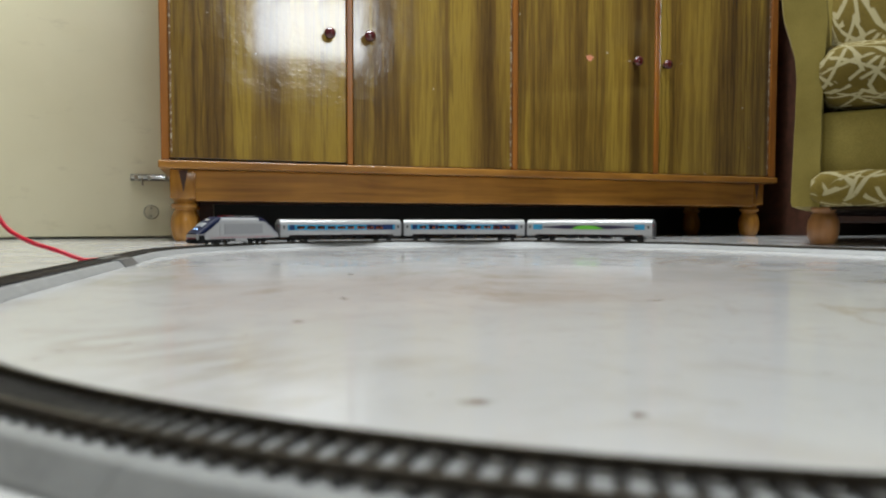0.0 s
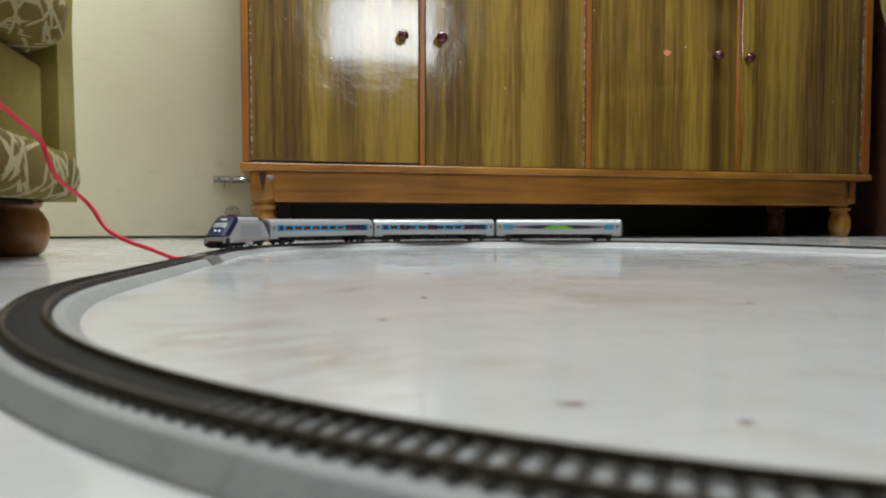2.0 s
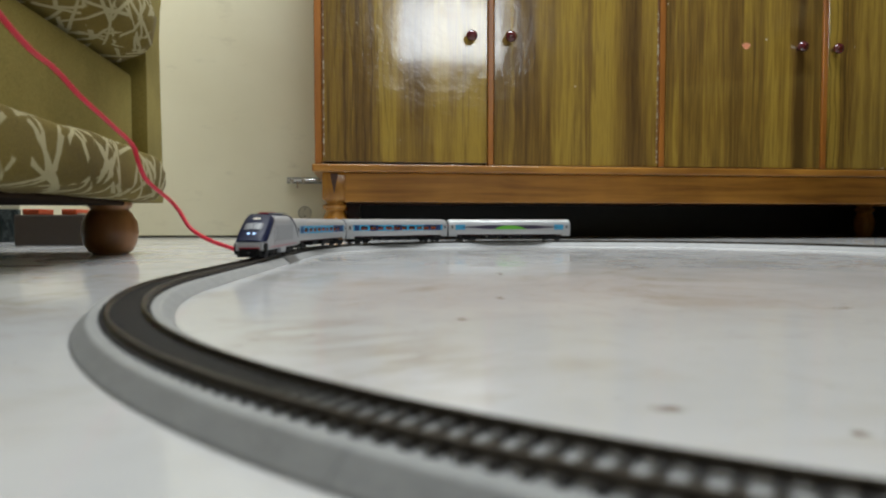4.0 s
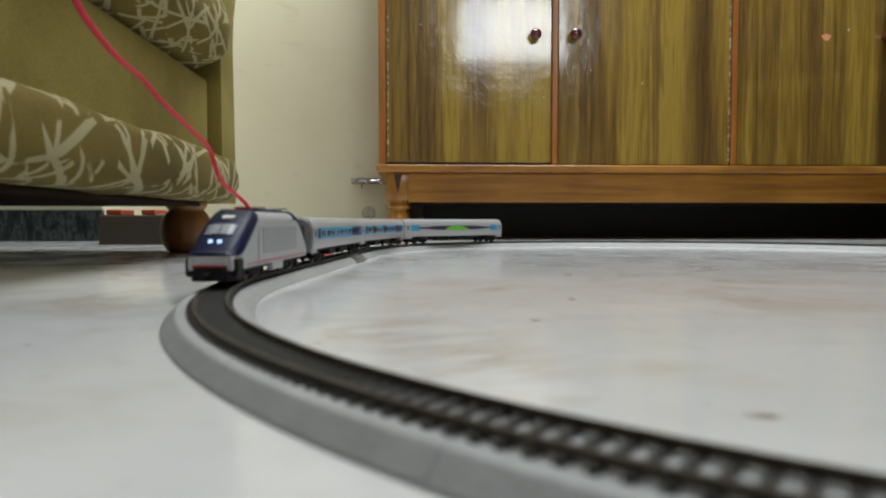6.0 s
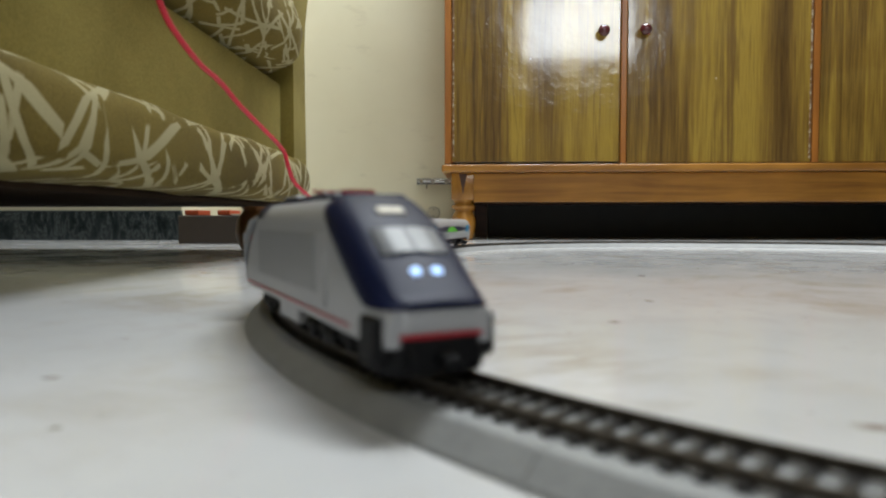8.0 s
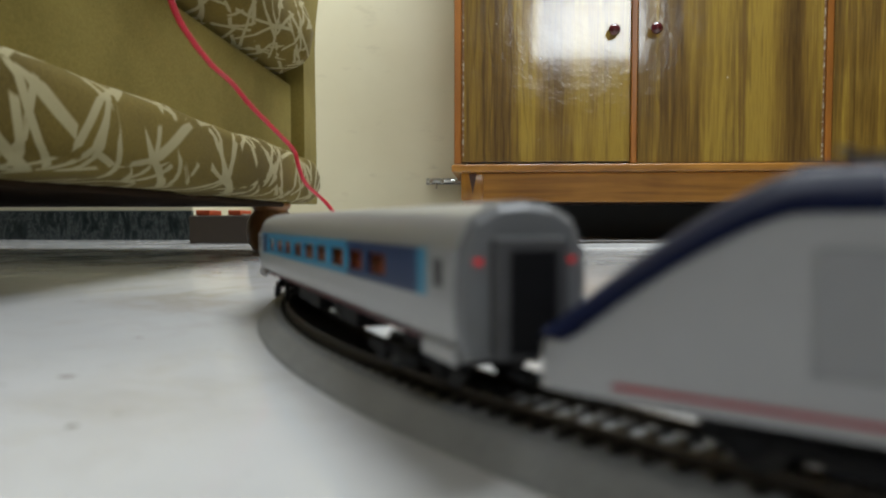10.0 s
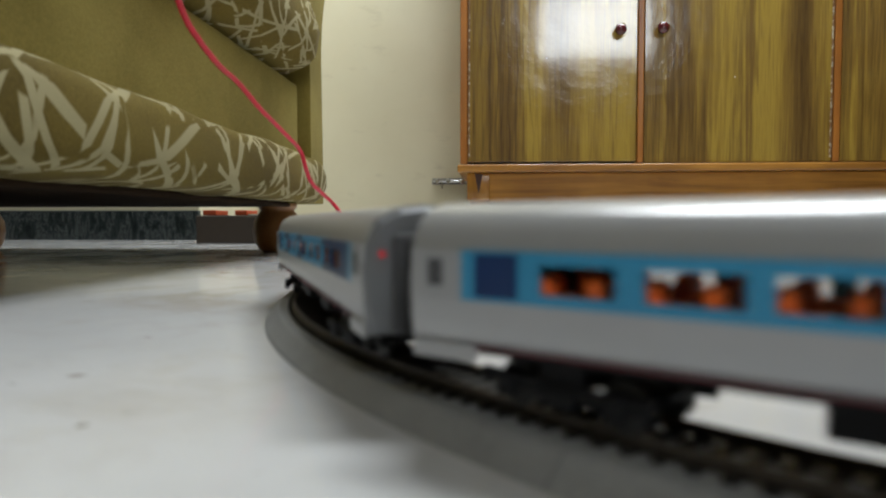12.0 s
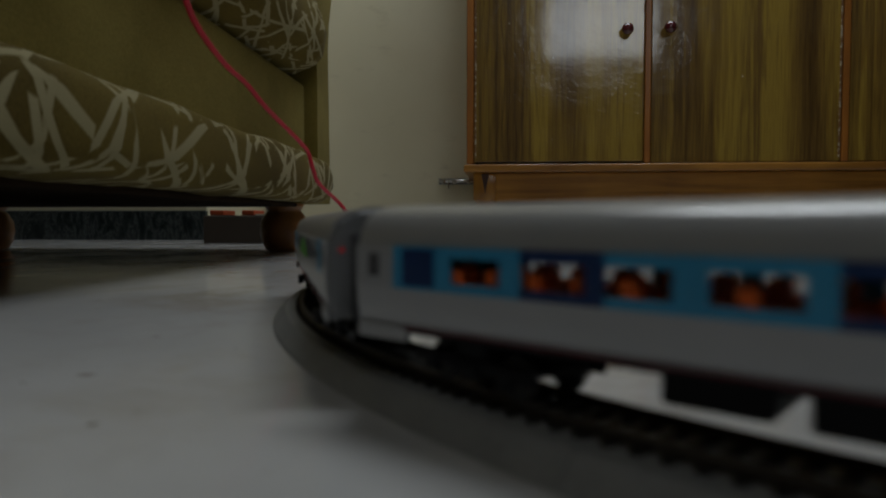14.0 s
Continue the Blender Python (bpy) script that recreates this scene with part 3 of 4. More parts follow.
def advance(q, length, k, s):
    x, y, h = q
    s = min(s, length)
    if k == 0:
        return x + s * math.cos(h), y + s * math.sin(h), h
    return x + (math.sin(h + k * s) - math.sin(h)) / k, y - (math.cos(h + k * s) - math.cos(h)) / k, h + k * s


START = (0.534, 1.4374, H0)
q = START
for length, k in first:
    q = advance(q, length, k, length)
# close the loop: near straight, bend, right straight, bend
e1 = Vector((math.cos(q[2]), math.sin(q[2])))
hr = q[2] + math.pi - A3
e2 = Vector((math.cos(hr), math.sin(hr)))
b1 = advance((0, 0, q[2]), R5 * (math.pi - A3), 1 / R5, 9)
b2 = advance((0, 0, hr), R3 * A3, 1 / R3, 9)
gap = Vector((START[0] - q[0] - b1[0] - b2[0], START[1] - q[1] - b1[1] - b2[1]))
det = e1.x * e2.y - e1.y * e2.x
near_len, right_len = (gap.x * e2.y - gap.y * e2.x) / det, (e1.x * gap.y - e1.y * gap.x) / det
PIECES = first + [(near_len, 0), (R5 * (math.pi - A3), 1 / R5), (right_len, 0), (R3 * A3, 1 / R3)]
TOTAL = sum(a for a, k in PIECES)


def on_track(s):
    """x, y and heading at the distance s along the loop."""
    s = s % TOTAL
    q = START
    for length, k in PIECES:
        if s <= length:
            return advance(q, length, k, s)
        q = advance(q, length, k, length)
        s -= length
    return q


ROAD_Z, TIE_Z, RAIL_Z = 0.0073, 0.0085, 0.0110


def swept(section, s0, s1, step=0.012):
    n = max(2, int((s1 - s0) / step))
    rings = []
    for i in range(n + 1):
        x, y, h = on_track(s0 + (s1 - s0) * i / n)
        rings.append([(x + o * math.sin(h), y - o * math.cos(h), z) for o, z in section])
    return loft(rings)


track = thing("model_track", "oval model railway track on grey roadbed lying on the floor", "track", pose(0, 0, 0))
section = [(-0.0245, 0.0), (-0.0238, 0.0012), (-0.0180, ROAD_Z - 0.0004), (-0.0172, ROAD_Z), (0.0172, ROAD_Z), (0.0180, ROAD_Z - 0.0004), (0.0238, 0.0012), (0.0245, 0.0)]
count = round(TOTAL / 0.2286)
for i in range(count):
    a, b = TOTAL * i / count, TOTAL * (i + 1) / count
    part("roadbed_piece", swept(section, a + 0.0002, b - 0.0002), ROADBED, track)
    for o in (-1, 1):
        c = o * 0.0086
        prof = [(c - 0.0011, TIE_Z - 0.0003), (c - 0.0011, TIE_Z + 0.0005), (c - 0.0004, TIE_Z + 0.0008), (c - 0.00055, RAIL_Z - 0.0006), (c - 0.0005, RAIL_Z),
                (c + 0.0005, RAIL_Z), (c + 0.00055, RAIL_Z - 0.0006), (c + 0.0004, TIE_Z + 0.0008), (c + 0.0011, TIE_Z + 0.0005), (c + 0.0011, TIE_Z - 0.0003)]
        part("rail", swept(prof, a + 0.0002, b - 0.0002), RAIL, track)

# terminal piece with its plug, where the wire joins
TS = 0.995
tx, ty, th = on_track(TS)
part("terminal_clip", swept([(-0.0266, 0.0), (-0.0190, 0.0084), (-0.0108, 0.0090), (-0.0108, 0.0074), (-0.0245, 0.0)], TS - 0.032, TS + 0.032), DULL_STEEL, track, "grey terminal block with a wire plug")
part("terminal_socket", swept([(0.0190, 0.0), (0.0190, 0.0088), (0.0275, 0.0070), (0.0290, 0.0)], TS - 0.018, TS + 0.018), DULL_STEEL, track, "grey plug for the red wire")
guard = part("terminal_guard", box(-0.034, 0.034, -0.0062, 0.0062, 0.0, 0.0022, 0.0006), DULL_STEEL, track, "grey rerailer plate between the rails")
guard.matrix_basis = pose(tx, ty, 0.0084, 0, 0, math.degrees(th))

# ---------------------------------------------------------------- train
RAIL_TOP = RAIL_Z


def wheelset(parent, x):
    w = lathe([(0.0050, -0.0098), (0.0058, -0.0096), (0.0058, -0.0090), (0.0052, -0.0088), (0.0050, -0.0072), (0.0012, -0.0070),
               (0.0012, 0.0070), (0.0050, 0.0072), (0.0052, 0.0088), (0.0058, 0.0090), (0.0058, 0.0096), (0.0050, 0.0098)], 16)
    ob = part("wheelset", turned(w, pose(0, 0, 0, 90, 0, 0)), WHEEL, parent, "dark steel wheels on an axle")
    ob.matrix_basis = pose(x, 0, 0.0052)
    return ob


def bogie(parent, x, base, side=0.0125):
    b = bmesh.new()
    for o in (-1, 1):
        box(-base / 2 - 0.009, base / 2 + 0.009, o * side - 0.0012, o * side + 0.0012, 0.0050, 0.0085, 0.0005, 1, b)
        for a in (-base / 2, base / 2):
            box(a - 0.0028, a + 0.0028, o * (side + 0.001) - 0.0014, o * (side + 0.001) + 0.0014, 0.0028, 0.0085, 0.0006, 1, b)
        box(-0.005, 0.005, o * (side + 0.001) - 0.0014, o * (side + 0.001) + 0.0014, 0.0032, 0.0072, 0.0005, 1, b)
    box(-0.006, 0.006, -side, side, 0.0070, 0.0126, 0.0005, 1, b)
    box(-base / 2 - 0.007, base / 2 + 0.007, -0.004, 0.004, 0.0062, 0.0085, 0.0005, 1, b)
    ob = part("bogie", b, BLACK, parent, "black four-wheel bogie")
    ob.matrix_basis = pose(x, 0, 0)
    return ob, [wheelset(ob, -base / 2), wheelset(ob, base / 2)]


CAR_L, CAR_HALF = 0.284, 0.0178
BAND0, BAND1 = 0.0254, 0.0370


def side_y(z):
    """Half width of the tubular car side at a height."""
    return CAR_HALF - 0.0022 * ((z - 0.0265) / 0.016) ** 2


def coach(kind, label, deep=(), n=9):
    c = thing("coach", label, "train car", pose(0, 0, 0), "coaches of the train")
    h = CAR_L / 2
    # roof shell and the plate below the windows
    roof = [(side_y(BAND1) , BAND1), (side_y(0.0405) - 0.0002, 0.0405), (0.0138, 0.0444), (0.0098, 0.0468), (0.0047, 0.0481), (0.0, 0.0485)]
    ring = roof + [(-y, z) for y, z in roof[-2::-1]]
    inner = [(y * 0.93, z - 0.0012) for y, z in ring[::-1]]
    part("roof", loft([[(x, y, z) for y, z in ring + inner] for x in (-h + 0.002, h - 0.002)]), SILVER, c, "silver curved roof", True).modifiers.new("edges", "EDGE_SPLIT").split_angle = radians(40)
    for o in (-1, 1):
        low = [(side_y(BAND0), BAND0), (side_y(0.020), 0.020), (side_y(0.0160), 0.0160), (side_y(0.0150) - 0.0005, 0.0148), (side_y(0.0150) - 0.0022, 0.0148), (side_y(BAND0) - 0.0014, BAND0)]
        part("lower_side", loft([[(x, o * y, z) for y, z in low] for x in (-h + 0.002, h - 0.002)]), SILVER, c, "silver lower body side")
        part("red_line", box(-h + 0.02, h - 0.02, o * (side_y(0.0152)) - 0.0008, o * (side_y(0.0152)) - 0.0001, 0.0145, 0.0149), DULL_RED, c)
        for e in (-1, 1):
            part("end_skirt", box(min(e * (h - 0.002), e * (h - 0.021)), max(e * (h - 0.002), e * (h - 0.021)), o * (side_y(0.0140)) - 0.0010, o * (side_y(0.0140)) + 0.0001, 0.0108, 0.0150, 0.0003, 1), SILVER, c)
        # window band: pillars with openings between them
        y0 = side_y((BAND0 + BAND1) / 2)

        def plate(name, xa, xb, za, zb, back, out, mat, text=""):
            """A flat piece of this side, from back inside to out outside the skin."""
            xa, xb = (xa, xb) if o < 0 else (-xb, -xa)
            return part(name, box(xa, xb, min(o * (y0 - back), o * (y0 + out)), max(o * (y0 - back), o * (y0 + out)), za, zb), mat, c, text)

        lo, hi = -h + 0.002, h - 0.002
        for e0, e1 in ((lo, lo + 0.015), (hi - 0.015, hi)):
            plate("end_panel", e0, e1, BAND0, BAND1, 0.0008, 0.0004, SILVER)
            mid = (e0 + e1) / 2
            plate("door_window", mid - 0.0021, mid + 0.0021, BAND0 + 0.0030, BAND1 - 0.0022, 0.0, 0.0007, RUBBER, "small dark door window")
        lo, hi = lo + 0.015, hi - 0.015
        if kind == "day":
            pitch = 0.0228 if n == 9 else 0.0214
            w0 = lo + 0.018
            plate("band_panel", lo, w0 + 0.0024, BAND0, BAND1, 0.0008, 0.0003, SKY_BLUE, "light blue band panel")
            plate("blue_panel", lo + 0.004, lo + 0.015, BAND0 + 0.0010, BAND1 - 0.0008, 0.0, 0.0007, DEEP_BLUE, "deep blue painted panel")
            for k in range(n):
                wide = (0.0, 0.0012, -0.0010, 0.0008, 0.0014, -0.0012, 0.0010, 0.0, -0.0006, 0.0008)[k]
                a, b = w0 + k * pitch + 0.0024, w0 + (k + 1) * pitch - 0.0034 + wide
                tint = DEEP_BLUE if k in deep else SKY_BLUE
                plate("pane", a, b, BAND0, BAND1, 0.0006, -0.0003, GLASS).visible_shadow = False
                plate("window_surround", a, b, BAND1 - 0.0028, BAND1, 0.0008, 0.0003, tint)
                plate("window_sill", a, b, BAND0, BAND0 + 0.0024, 0.0008, 0.0003, tint)
                plate("band_panel", b, (w0 + (k + 1) * pitch + 0.0024) if k < n - 1 else b + 0.003, BAND0, BAND1, 0.0008, 0.0003, tint)
            plate("blue_panel", b + 0.003, hi - 0.006, BAND0, BAND1, 0.0008, 0.0003, DEEP_BLUE, "deep blue painted panel")
            plate("band_panel", hi - 0.006, hi, BAND0, BAND1, 0.0008, 0.0003, SKY_BLUE)
        else:
            plate("band_panel", lo, lo + 0.022, BAND0, BAND1, 0.0008, 0.0003, SKY_BLUE, "light blue band panel")
            plate("band_panel", hi - 0.022, hi, BAND0, BAND1, 0.0008, 0.0003, SKY_BLUE, "light blue band panel")
            plate("white_panel", lo + 0.022, hi - 0.022, BAND0, BAND1, 0.0008, 0.0002, SILVER)
            mid_z, span = (BAND0 + BAND1) / 2, hi - lo - 0.030
            shade = loft([[(x, o * (y0 + d), mid_z + f * w * 0.0040) for d, f in ((0.0, -1), (0.0005, -1), (0.0005, 1), (0.0, 1))]
                          for x, w in ((-span / 2, 0.15), (-span / 2 + 0.030, 0.50), (-span / 2 + 0.055, 1.0), (span / 2 - 0.055, 1.0), (span / 2 - 0.030, 0.50), (span / 2, 0.15))])
            part("dark_window", shade, PURPLE, c, "long dark tinted window tapering at its ends")
            leaf = loft([[(x, o * (y0 + d), BAND0 + 0.0010 + (BAND1 - BAND0 - 0.002) * f) for d, f in ((-0.0002, 0.0), (0.0008, 0.0), (0.0008, max(0.15, w)), (-0.0002, max(0.15, w)))]
                         for x, w in ((-0.036, 0.1), (-0.028, 0.45), (-0.016, 0.8), (0.0, 0.9), (0.014, 0.86), (0.026, 0.6), (0.034, 0.1))])
            part("green_panel", leaf, GREEN, c, "green painted curved panel")
    # inside: floor, seats
    part("inside_floor", box(-h + 0.004, h - 0.004, -0.0145, 0.0145, 0.0150, 0.0164), INSIDE, c)
    seats = bmesh.new()
    x = -0.105
    while x < 0.108:
        for o in (-1, 1):
            box(x - 0.0028, x + 0.0015, o * 0.0105 - 0.0048, o * 0.0105 + 0.0048, 0.0165, 0.0318, 0.0012, 1, seats)
            box(x - 0.0028, x + 0.0070, o * 0.0105 - 0.0048, o * 0.0105 + 0.0048, 0.0165, 0.0275, 0.0010, 1, seats)
        x += 0.0118
    part("seats", seats, SEAT, c, "orange-red seats seen through the windows")
    # the end faces have their shade put into the colour
    # ends with the gangway
    for o in (-1, 1):
        ends = [(side_y(z) * 0.985, z) for z in (0.0115, 0.020, 0.030, 0.0380)] + [(0.0133, 0.0438), (0.0072, 0.0470), (0.0, 0.0478)]
        full = ends + [(-y, z) for y, z in ends[-2::-1]]
        e = part("car_end", loft([[(x, y * s, 0.028 + (z - 0.028) * s) for y, z in full] for x, s in ((o * (h - 0.0055), 1.0), (o * (h - 0.0015), 1.0), (o * h, 0.93))]), SILVER_DARK, c, "car end with a gangway, its silver darkened for shade")
        part("gangway", box(min(o * h, o * (h + 0.0035)), max(o * h, o * (h + 0.0035)), -0.0098, 0.0098, 0.0120, 0.0400, 0.0012, 2), RUBBER, e, "dark rubber gangway frame")
        part("end_door", box(min(o * (h + 0.0033), o * (h + 0.0039)), max(o * (h + 0.0033), o * (h + 0.0039)), -0.0062, 0.0062, 0.0135, 0.0370, 0.0002, 1), BLACK, e, "black door inside the gangway")
        for y in (-0.0125, 0.0125):
            part("marker_lamp", turned(lathe([(0.0009, 0), (0.0009, 0.0006), (0.0004, 0.001)], 10), pose(o * (h - 0.0002), y, 0.0345, 0, 90 * o, 0)), TAIL, e, "small red marker lamp")
    # underfloor boxes
    for a, b, d in ((-0.052, -0.030, 0.012), (-0.024, -0.004, 0.0135), (0.012, 0.020, 0.011), (0.028, 0.050, 0.013)):
        part("equipment_box", box(a, b, -d, d, 0.0058, 0.0138, 0.0008, 1), BLACK, c)
    part("underframe", box(-h + 0.01, h - 0.01, -0.0142, 0.0142, 0.0125, 0.0149), BLACK, c)
    part("coupler", box(h - 0.004, h + 0.0045, -0.0022, 0.0022, 0.0062, 0.0092, 0.0006, 1), BLACK, c)
    part("coupler", box(-h - 0.0045, -h + 0.004, -0.0022, 0.0022, 0.0062, 0.0092, 0.0006, 1), BLACK, c)
    return c, [bogie(c, 0.100, 0.029), bogie(c, -0.100, 0.029)]


LOCO_L = 0.211


def loco_ring(x, n=9):
    """The hull's section at x: half width and heights that fall to the raked noses."""
    h = LOCO_L / 2
    f, r = h - x, h + x
    top = 0.0520
    for d, rake in ((f, 0.052), (r, 0.046)):
        if d < rake:
            u = max(0.0, d / rake)
            top = min(top, 0.0215 + 0.0305 * (1 - (1 - u) ** 1.32))
    wide = 0.0174
    for d in (f, r):
        if d < 0.024:
            wide *= 0.86 + 0.14 * math.sqrt(max(0, 1 - (1 - d / 0.024) ** 2))
    bottom = 0.0105
    rad = min(0.0085, (top - bottom) * 0.45)
    pts = [(wide * 0.975, bottom), (wide, bottom + (top - rad - bottom) * 0.5), (wide * 0.985, top - rad)]
    for k in range(1, n):
        a = math.pi / 2 * k / n
        pts.append((wide * 0.985 - rad * 1.15 * (1 - math.cos(a)) , top - rad + rad * math.sin(a)))
    pts.append((wide * 0.985 - rad * 1.15, top))
    pts.append((0.0, top + 0.0004))
    return pts + [(-y, z) for y, z in pts[-2::-1]]


def locomotive():
    c = thing("locomotive", "grey model electric locomotive with dark blue nose and lit headlights", "locomotive", pose(0, 0, 0))
    h = LOCO_L / 2
    xs = [-h, -h + 0.001, -h + 0.003, -h + 0.007, -h + 0.012, -h + 0.02, -h + 0.03, -h + 0.04, -h + 0.047, -0.03, 0.0, 0.03, h - 0.056, h - 0.048, h - 0.040, h - 0.032, h - 0.024, h - 0.017, h - 0.011, h - 0.006, h - 0.003, h - 0.001, h]
    part("hull", loft([[(x, y, z) for y, z in loco_ring(x)] for x in xs]), LIGHT_GREY, c, "light grey moulded body", True).modifiers.new("edges", "EDGE_SPLIT").split_angle = radians(48)
    # the dark blue masks over both raked ends
    for sign, text in ((1, "glossy dark blue nose and cab roof"), (-1, "glossy dark blue rear end")):
        mask = bmesh.new()
        rings = []
        fine = [h - 0.058 + 0.058 * (k / 18) for k in range(19)] + [h + 0.0006]
        for x in fine:
            f = max(0.0, h - x)
            half = loco_ring(sign * min(x, h - 0.0002))
            half = half[:len(half) // 2 + 1]
            top = half[-1][1]
            low = 0.0205 + 0.0300 * max(0.0, (f - 0.012) / 0.046) ** 1.15 if sign > 0 else max(0.0205, top - 0.0075)
            low = min(low, top - 0.0010)
            pts = []
            for k in range(15):
                z = low + (top - low) * (k / 14)
                y = 0.0
                for (ya, za), (yb, zb) in zip(half, half[1:]):
                    if za <= z <= zb and zb != za:
                        y = ya + (yb - ya) * (z - za) / (zb - za)
                        break
                pts.append((y + 0.0005 if k < 14 else 0.0, z + (0.0005 if k > 9 else 0.0)))
            rings.append([(sign * (x + 0.0004), y, z) for y, z in pts] + [(sign * (x + 0.0004), -y, z) for y, z in pts[-2::-1]])
        loft(rings, closed=False, bm=mask)
        mask.faces.new([v for v in mask.verts][-len(rings[0]):])
        part("nose_mask", mask, NAVY, c, text, True).modifiers.new("edges", "EDGE_SPLIT").split_angle = radians(50)

    def on_nose(f, y, lift=0.0012):
        """A point on the raked nose, f behind its tip."""
        return (h - f + lift * 0.6, y, max(z for _, z in loco_ring(h - f)) + lift)

    # windscreen patches carry a painted pale reflection
    for side in (-1, 1):
        glassy = loft([[on_nose(f, side * y, d) for f in (0.0165, 0.0195, 0.0235, 0.0270)] for y, d in ((0.0003, 0.0012), (0.0050, 0.0011), (0.0104, 0.0006), (0.0104, 0.0001), (0.0050, 0.0003), (0.0003, 0.0003))], closed=False)
        part("windscreen", glassy, SCREEN, c, "windscreen half with its pale reflection painted in grey", True)
        tip = on_nose(0.0100, side * 0.0032, 0.0)
        part("headlight", turned(lathe([(0.0017, 0), (0.0016, 0.0012), (0.0008, 0.0018)], 14), pose(tip[0], tip[1], tip[2] - 0.0002, 0, 62, 0)), LAMP, c, "lit white-blue headlight")
        part("buffer_beam_side", box(h - 0.015, h - 0.002, side * 0.0160 - 0.0022, side * 0.0160 + 0.0022, 0.0060, 0.0185, 0.0012, 1), BLACK, c, "black step and buffer")
        part("air_hose", tube([(h - 0.004, side * 0.0100, 0.0120), (h + 0.0035, side * 0.0104, 0.0100), (h + 0.0040, side * 0.0100, 0.0062), (h + 0.0010, side * 0.0096, 0.0046)], 0.0006, 6, 4), BLACK, c, "thin black air hose")
        part("red_stripe", box(-h + 0.016, h - 0.026, side * 0.0174 - 0.0003, side * 0.0174 + 0.0003, 0.0129, 0.0136), RED, c, "thin red stripe along the body")
        part("side_panel", box(-h + 0.048, h - 0.062, side * 0.0174 - 0.0004, side * 0.0174 + 0.0004, 0.0195, 0.0395, 0.0003, 1), PANEL_GREY, c, "grey side panel")
        part("cab_door", box(h - 0.060, h - 0.052, side * 0.0174 - 0.0003, side * 0.0174 + 0.0004, 0.0150, 0.0400, 0.0003, 1), LIGHT_GREY, c)
        part("handrail", box(h - 0.0505, h - 0.0497, side * 0.0178 - 0.0004, side * 0.0176 + 0.0004, 0.0160, 0.0330), SILVER, c)
        part("battery_box", box(-0.016, 0.015, side * 0.0140 - 0.0026, side * 0.0140 + 0.0026, 0.0042, 0.0112, 0.0008, 1), LIGHT_GREY, c, "pale underfloor box")
    # number board as a plain pale bar
    nb = on_nose(0.0370, 0.0, 0.0008)
    part("number_board", turned(box(-0.0022, 0.0022, -0.0045, 0.0045, -0.0003, 0.0006, 0.0002, 1), pose(nb[0], nb[1], nb[2] - 0.0004, 0, 28, 0)), PAPER, c, "pale blank number board")
    part("front_skirt", box(h - 0.010, h + 0.0012, -0.0120, 0.0120, 0.0135, 0.0205, 0.0018, 2), LIGHT_GREY, c, "pale front panel")
    part("front_stripe", box(h - 0.006, h + 0.0017, -0.0121, 0.0121, 0.0128, 0.0140, 0.0004, 1), RED, c, "red stripe across the front")
    part("plough", loft([[(x, y * w, z) for y, z in ((-1, 0.0030), (1, 0.0030), (1, 0.0128), (-1, 0.0128))] for x, w in ((h - 0.022, 0.0160), (h - 0.006, 0.0155), (h + 0.0005, 0.0115))]), BLACK, c, "black pilot under the nose")
    part("coupler", box(h - 0.004, h + 0.0075, -0.0022, 0.0022, 0.0055, 0.0088, 0.0006, 1), BLACK, c)
    part("coupler", box(-h - 0.0050, -h + 0.006, -0.0022, 0.0022, 0.0062, 0.0092, 0.0006, 1), BLACK, c)
    part("rear_cab_panel", box(-h - 0.0006, -h + 0.008, -0.0118, 0.0118, 0.0115, 0.0200, 0.0012, 1), PANEL_GREY, c)
    part("underframe", box(-h + 0.006, h - 0.012, -0.0138, 0.0138, 0.0090, 0.0112), BLACK, c)
    # roof gear
    part("roof_deck", box(-h + 0.044, h - 0.050, -0.0112, 0.0112, 0.0510, 0.0528, 0.0006, 1), NAVY, c, "dark blue roof deck")
    for a, b, w, z in ((-0.048, -0.028, 0.0070, 0.0550), (-0.020, -0.004, 0.0060, 0.0544), (0.002, 0.018, 0.0068, 0.0548)):
        part("roof_box", box(a, b, -w, w, 0.0528, z, 0.0008, 1), SILVER_DARK, c)
    for x in (-0.042, 0.026):
        pan = box(x - 0.013, x + 0.013, -0.0046, -0.0040, 0.0542, 0.0548)
        box(x - 0.013, x + 0.013, 0.0040, 0.0046, 0.0542, 0.0548, bm=pan)
        box(x - 0.0135, x - 0.0120, -0.0100, 0.0100, 0.0547, 0.0555, bm=pan)
        box(x + 0.0115, x + 0.0130, -0.0060, 0.0060, 0.0527, 0.0549, bm=pan)
        part("pantograph", pan, RED if x > 0 else DULL_STEEL, c, "folded pantograph")
    return c, [bogie(c, 0.050, 0.032, 0.0128), bogie(c, -0.050, 0.032, 0.0128)]


loco = locomotive()
car_1 = coach("day", "silver model coach with a light blue window band and orange seats", (7, 8))
car_2 = coach("day", "silver model coach with a light blue window band, in mid-train", (1, 4, 8, 9), 10)
car_3 = coach("cafe", "silver model coach with long dark windows and a green panel")

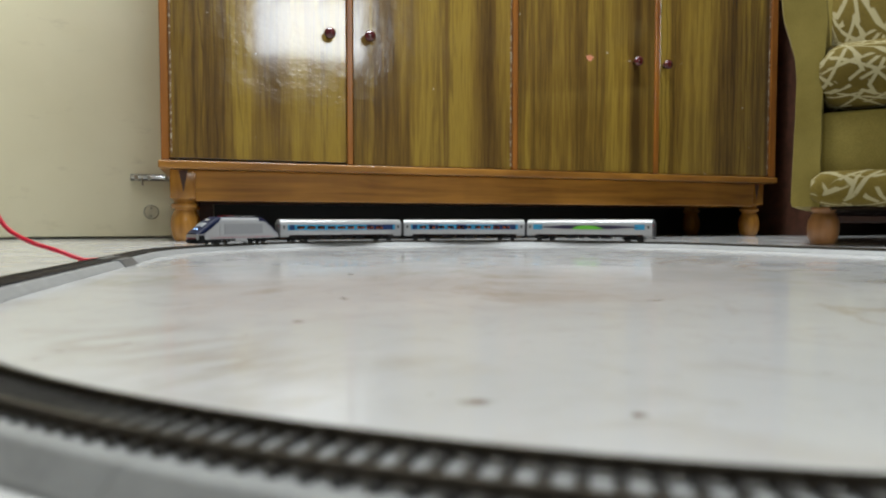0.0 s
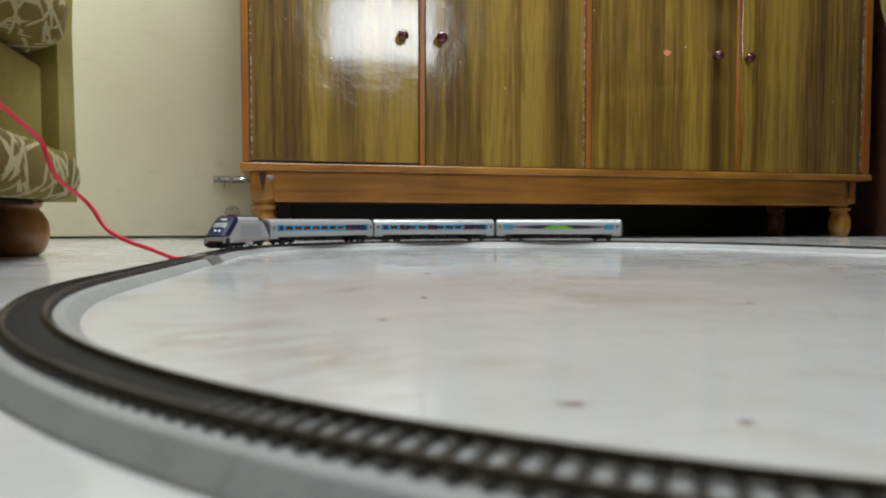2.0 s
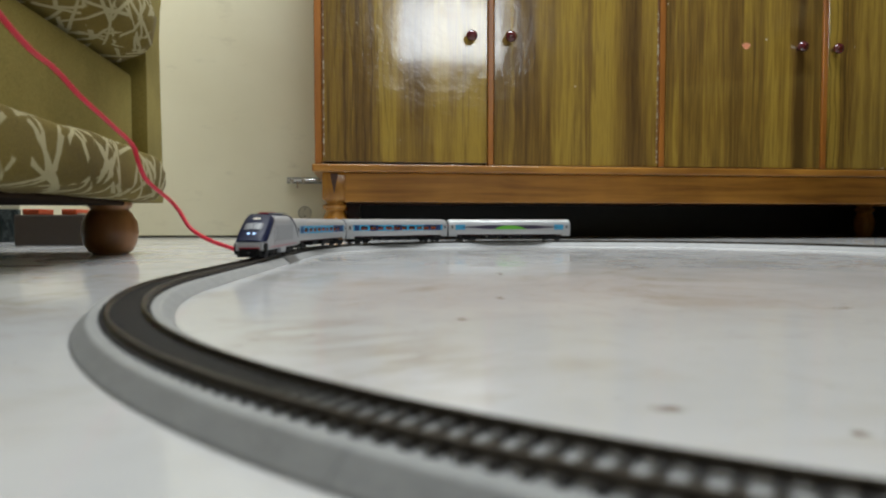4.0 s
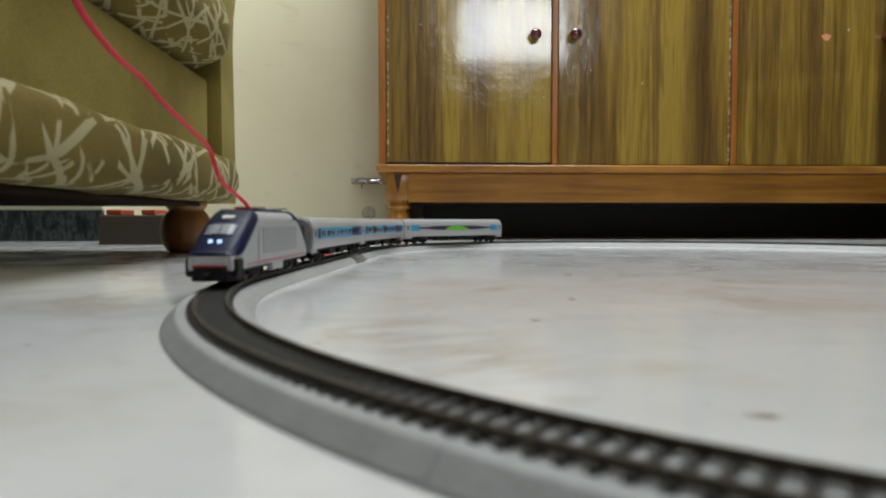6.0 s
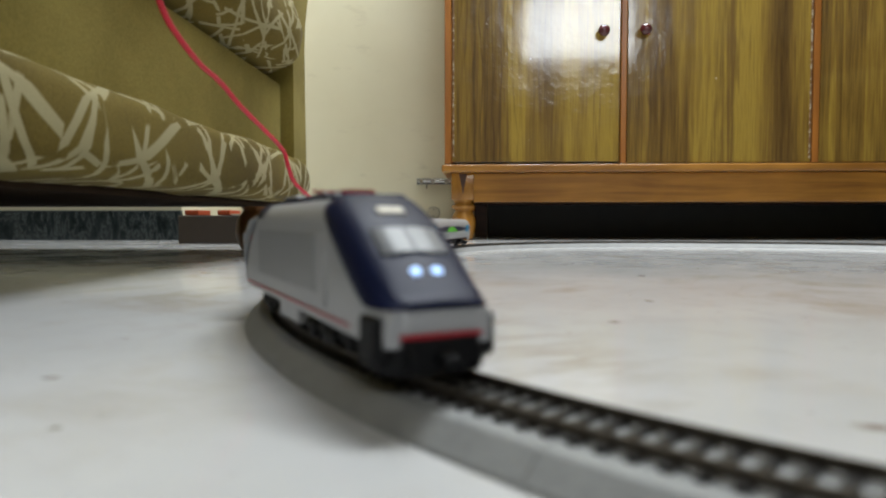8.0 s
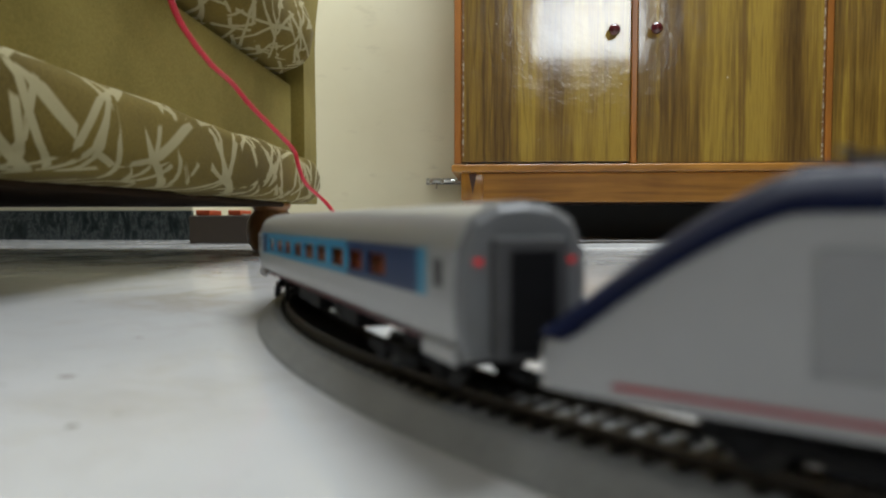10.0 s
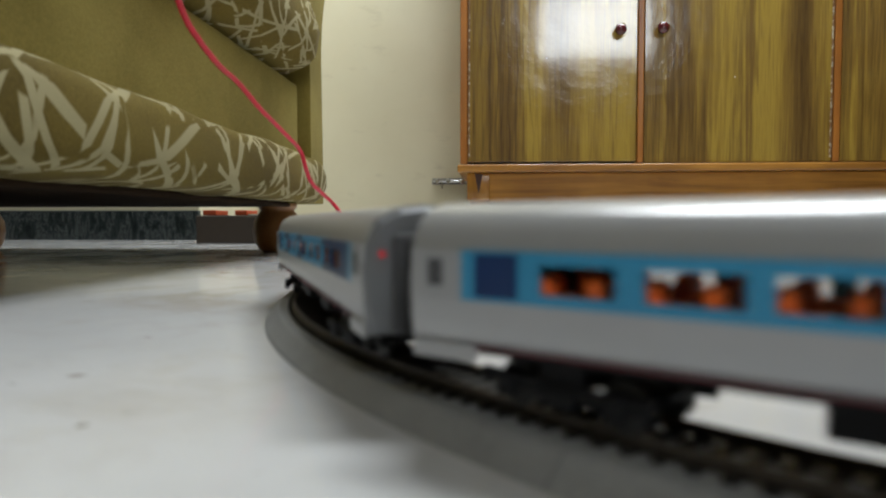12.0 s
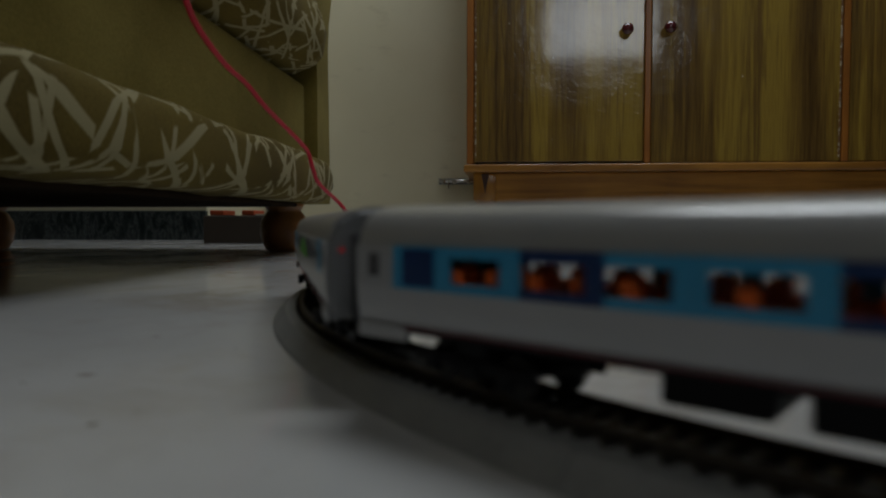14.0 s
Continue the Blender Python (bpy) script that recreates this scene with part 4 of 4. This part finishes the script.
# ---------------------------------------------------------------- ties, the nearest as pieces
tie_mesh = bpy.data.meshes.new("tie")
tb = box(-0.0014, 0.0014, -0.0122, 0.0122, ROAD_Z - 0.0004, TIE_Z, 0.0003, 1)
tb.to_mesh(tie_mesh)
tb.free()
tie_mesh.materials.append(TIE)
tie_count = int(TOTAL / 0.0068)
far_verts, far_faces = [], []
made = 0
for i in range(tie_count):
    s = TOTAL * (i + 0.5) / tie_count
    x, y, h = on_track(s)
    if 0.98 < s < 3.0 and made < 300:
        share("tie", tie_mesh, track, pose(x, y, 0, 0, 0, math.degrees(h)))
        made += 1
    else:
        base = len(far_verts)
        u, w = Vector((math.cos(h), math.sin(h), 0)), Vector((-math.sin(h), math.cos(h), 0))
        for z in (ROAD_Z - 0.0004, TIE_Z):
            for a, b in ((-1, -1), (1, -1), (1, 1), (-1, 1)):
                far_verts.append(Vector((x, y, z)) + u * 0.0014 * a + w * 0.0122 * b)
        far_faces += [tuple(base + k for k in f) for f in ((0, 3, 2, 1), (4, 5, 6, 7), (0, 1, 5, 4), (1, 2, 6, 5), (2, 3, 7, 6), (3, 0, 4, 7))]
fm = bpy.data.meshes.new("tie_row")
fm.from_pydata(far_verts, [], far_faces)
fm.materials.append(TIE)
far = new("tie_row", fm)
far.parent = track
far["kind"] = "stuff"



# ---------------------------------------------------------------- motion
# distance along the loop of the joint between the locomotive and the first coach
JOINT = [(0.0, 0.389), (1.5, 0.571), (3.0, 0.762), (4.2, 0.944), (5.5, 1.152), (6.2, 1.260), (7.0, 1.378), (7.5, 1.450), (8.2, 1.556), (9.2, 1.684), (10.3, 1.810), (11.2, 1.923), (12.0, 2.026), (12.5, 2.090), (13.2, 2.181), (14.0, 2.287)]
PITCH = 0.2932


def run(t):
    """Distance at t, smooth through the table."""
    ts, ss = [a for a, b in JOINT], [b for a, b in JOINT]
    n = len(ts)
    slope = [(ss[min(i + 1, n - 1)] - ss[max(i - 1, 0)]) / (ts[min(i + 1, n - 1)] - ts[max(i - 1, 0)]) for i in range(n)]
    i = max(k for k in range(n - 1) if ts[k] <= t + 1e-9)
    d = ts[i + 1] - ts[i]
    u = (t - ts[i]) / d
    return (ss[i] * (1 + 2 * u) * (1 - u) ** 2 + slope[i] * d * u * (1 - u) ** 2 + ss[i + 1] * u * u * (3 - 2 * u) + slope[i + 1] * d * u * u * (u - 1))


def motions():
    times = [k * 0.25 for k in range(57)]
    quick = [k * 0.0666667 for k in range(211)]
    for (body, bogies), ahead, reach in ((loco, 0.1110, (0.050, -0.050)), (car_1, -0.5 * PITCH, (0.100, -0.100)), (car_2, -1.5 * PITCH, (0.100, -0.100)), (car_3, -2.5 * PITCH, (0.100, -0.100))):
        rows, turns = [], ([], [])
        for t in times:
            s = run(t) + ahead
            (xa, ya, ha), (xb, yb, hb) = on_track(s + reach[0]), on_track(s + reach[1])
            a = math.atan2(ya - yb, xa - xb)
            f = -reach[1] / (reach[0] - reach[1])
            x, y = xb + (xa - xb) * f, yb + (ya - yb) * f
            rows.append((t, pose(x, y, RAIL_TOP, 0, 0, math.degrees(a))))
            for k, hh in enumerate((ha, hb)):
                d = (hh - a + math.pi) % (2 * math.pi) - math.pi
                turns[k].append((t, pose(reach[k], 0, 0, 0, 0, math.degrees(d))))
        walk(body, rows)
        for k, (frame_ob, wheels) in enumerate(bogies):
            walk(frame_ob, turns[k])
            for w, o in zip(wheels, (-1, 1)):
                bx = w.matrix_basis.translation.x
                walk(w, [(t, pose(bx, 0, 0.0052, 0, math.degrees((run(min(t, 14.0)) - run(0)) / 0.0052), 0)) for t in quick])


motions()
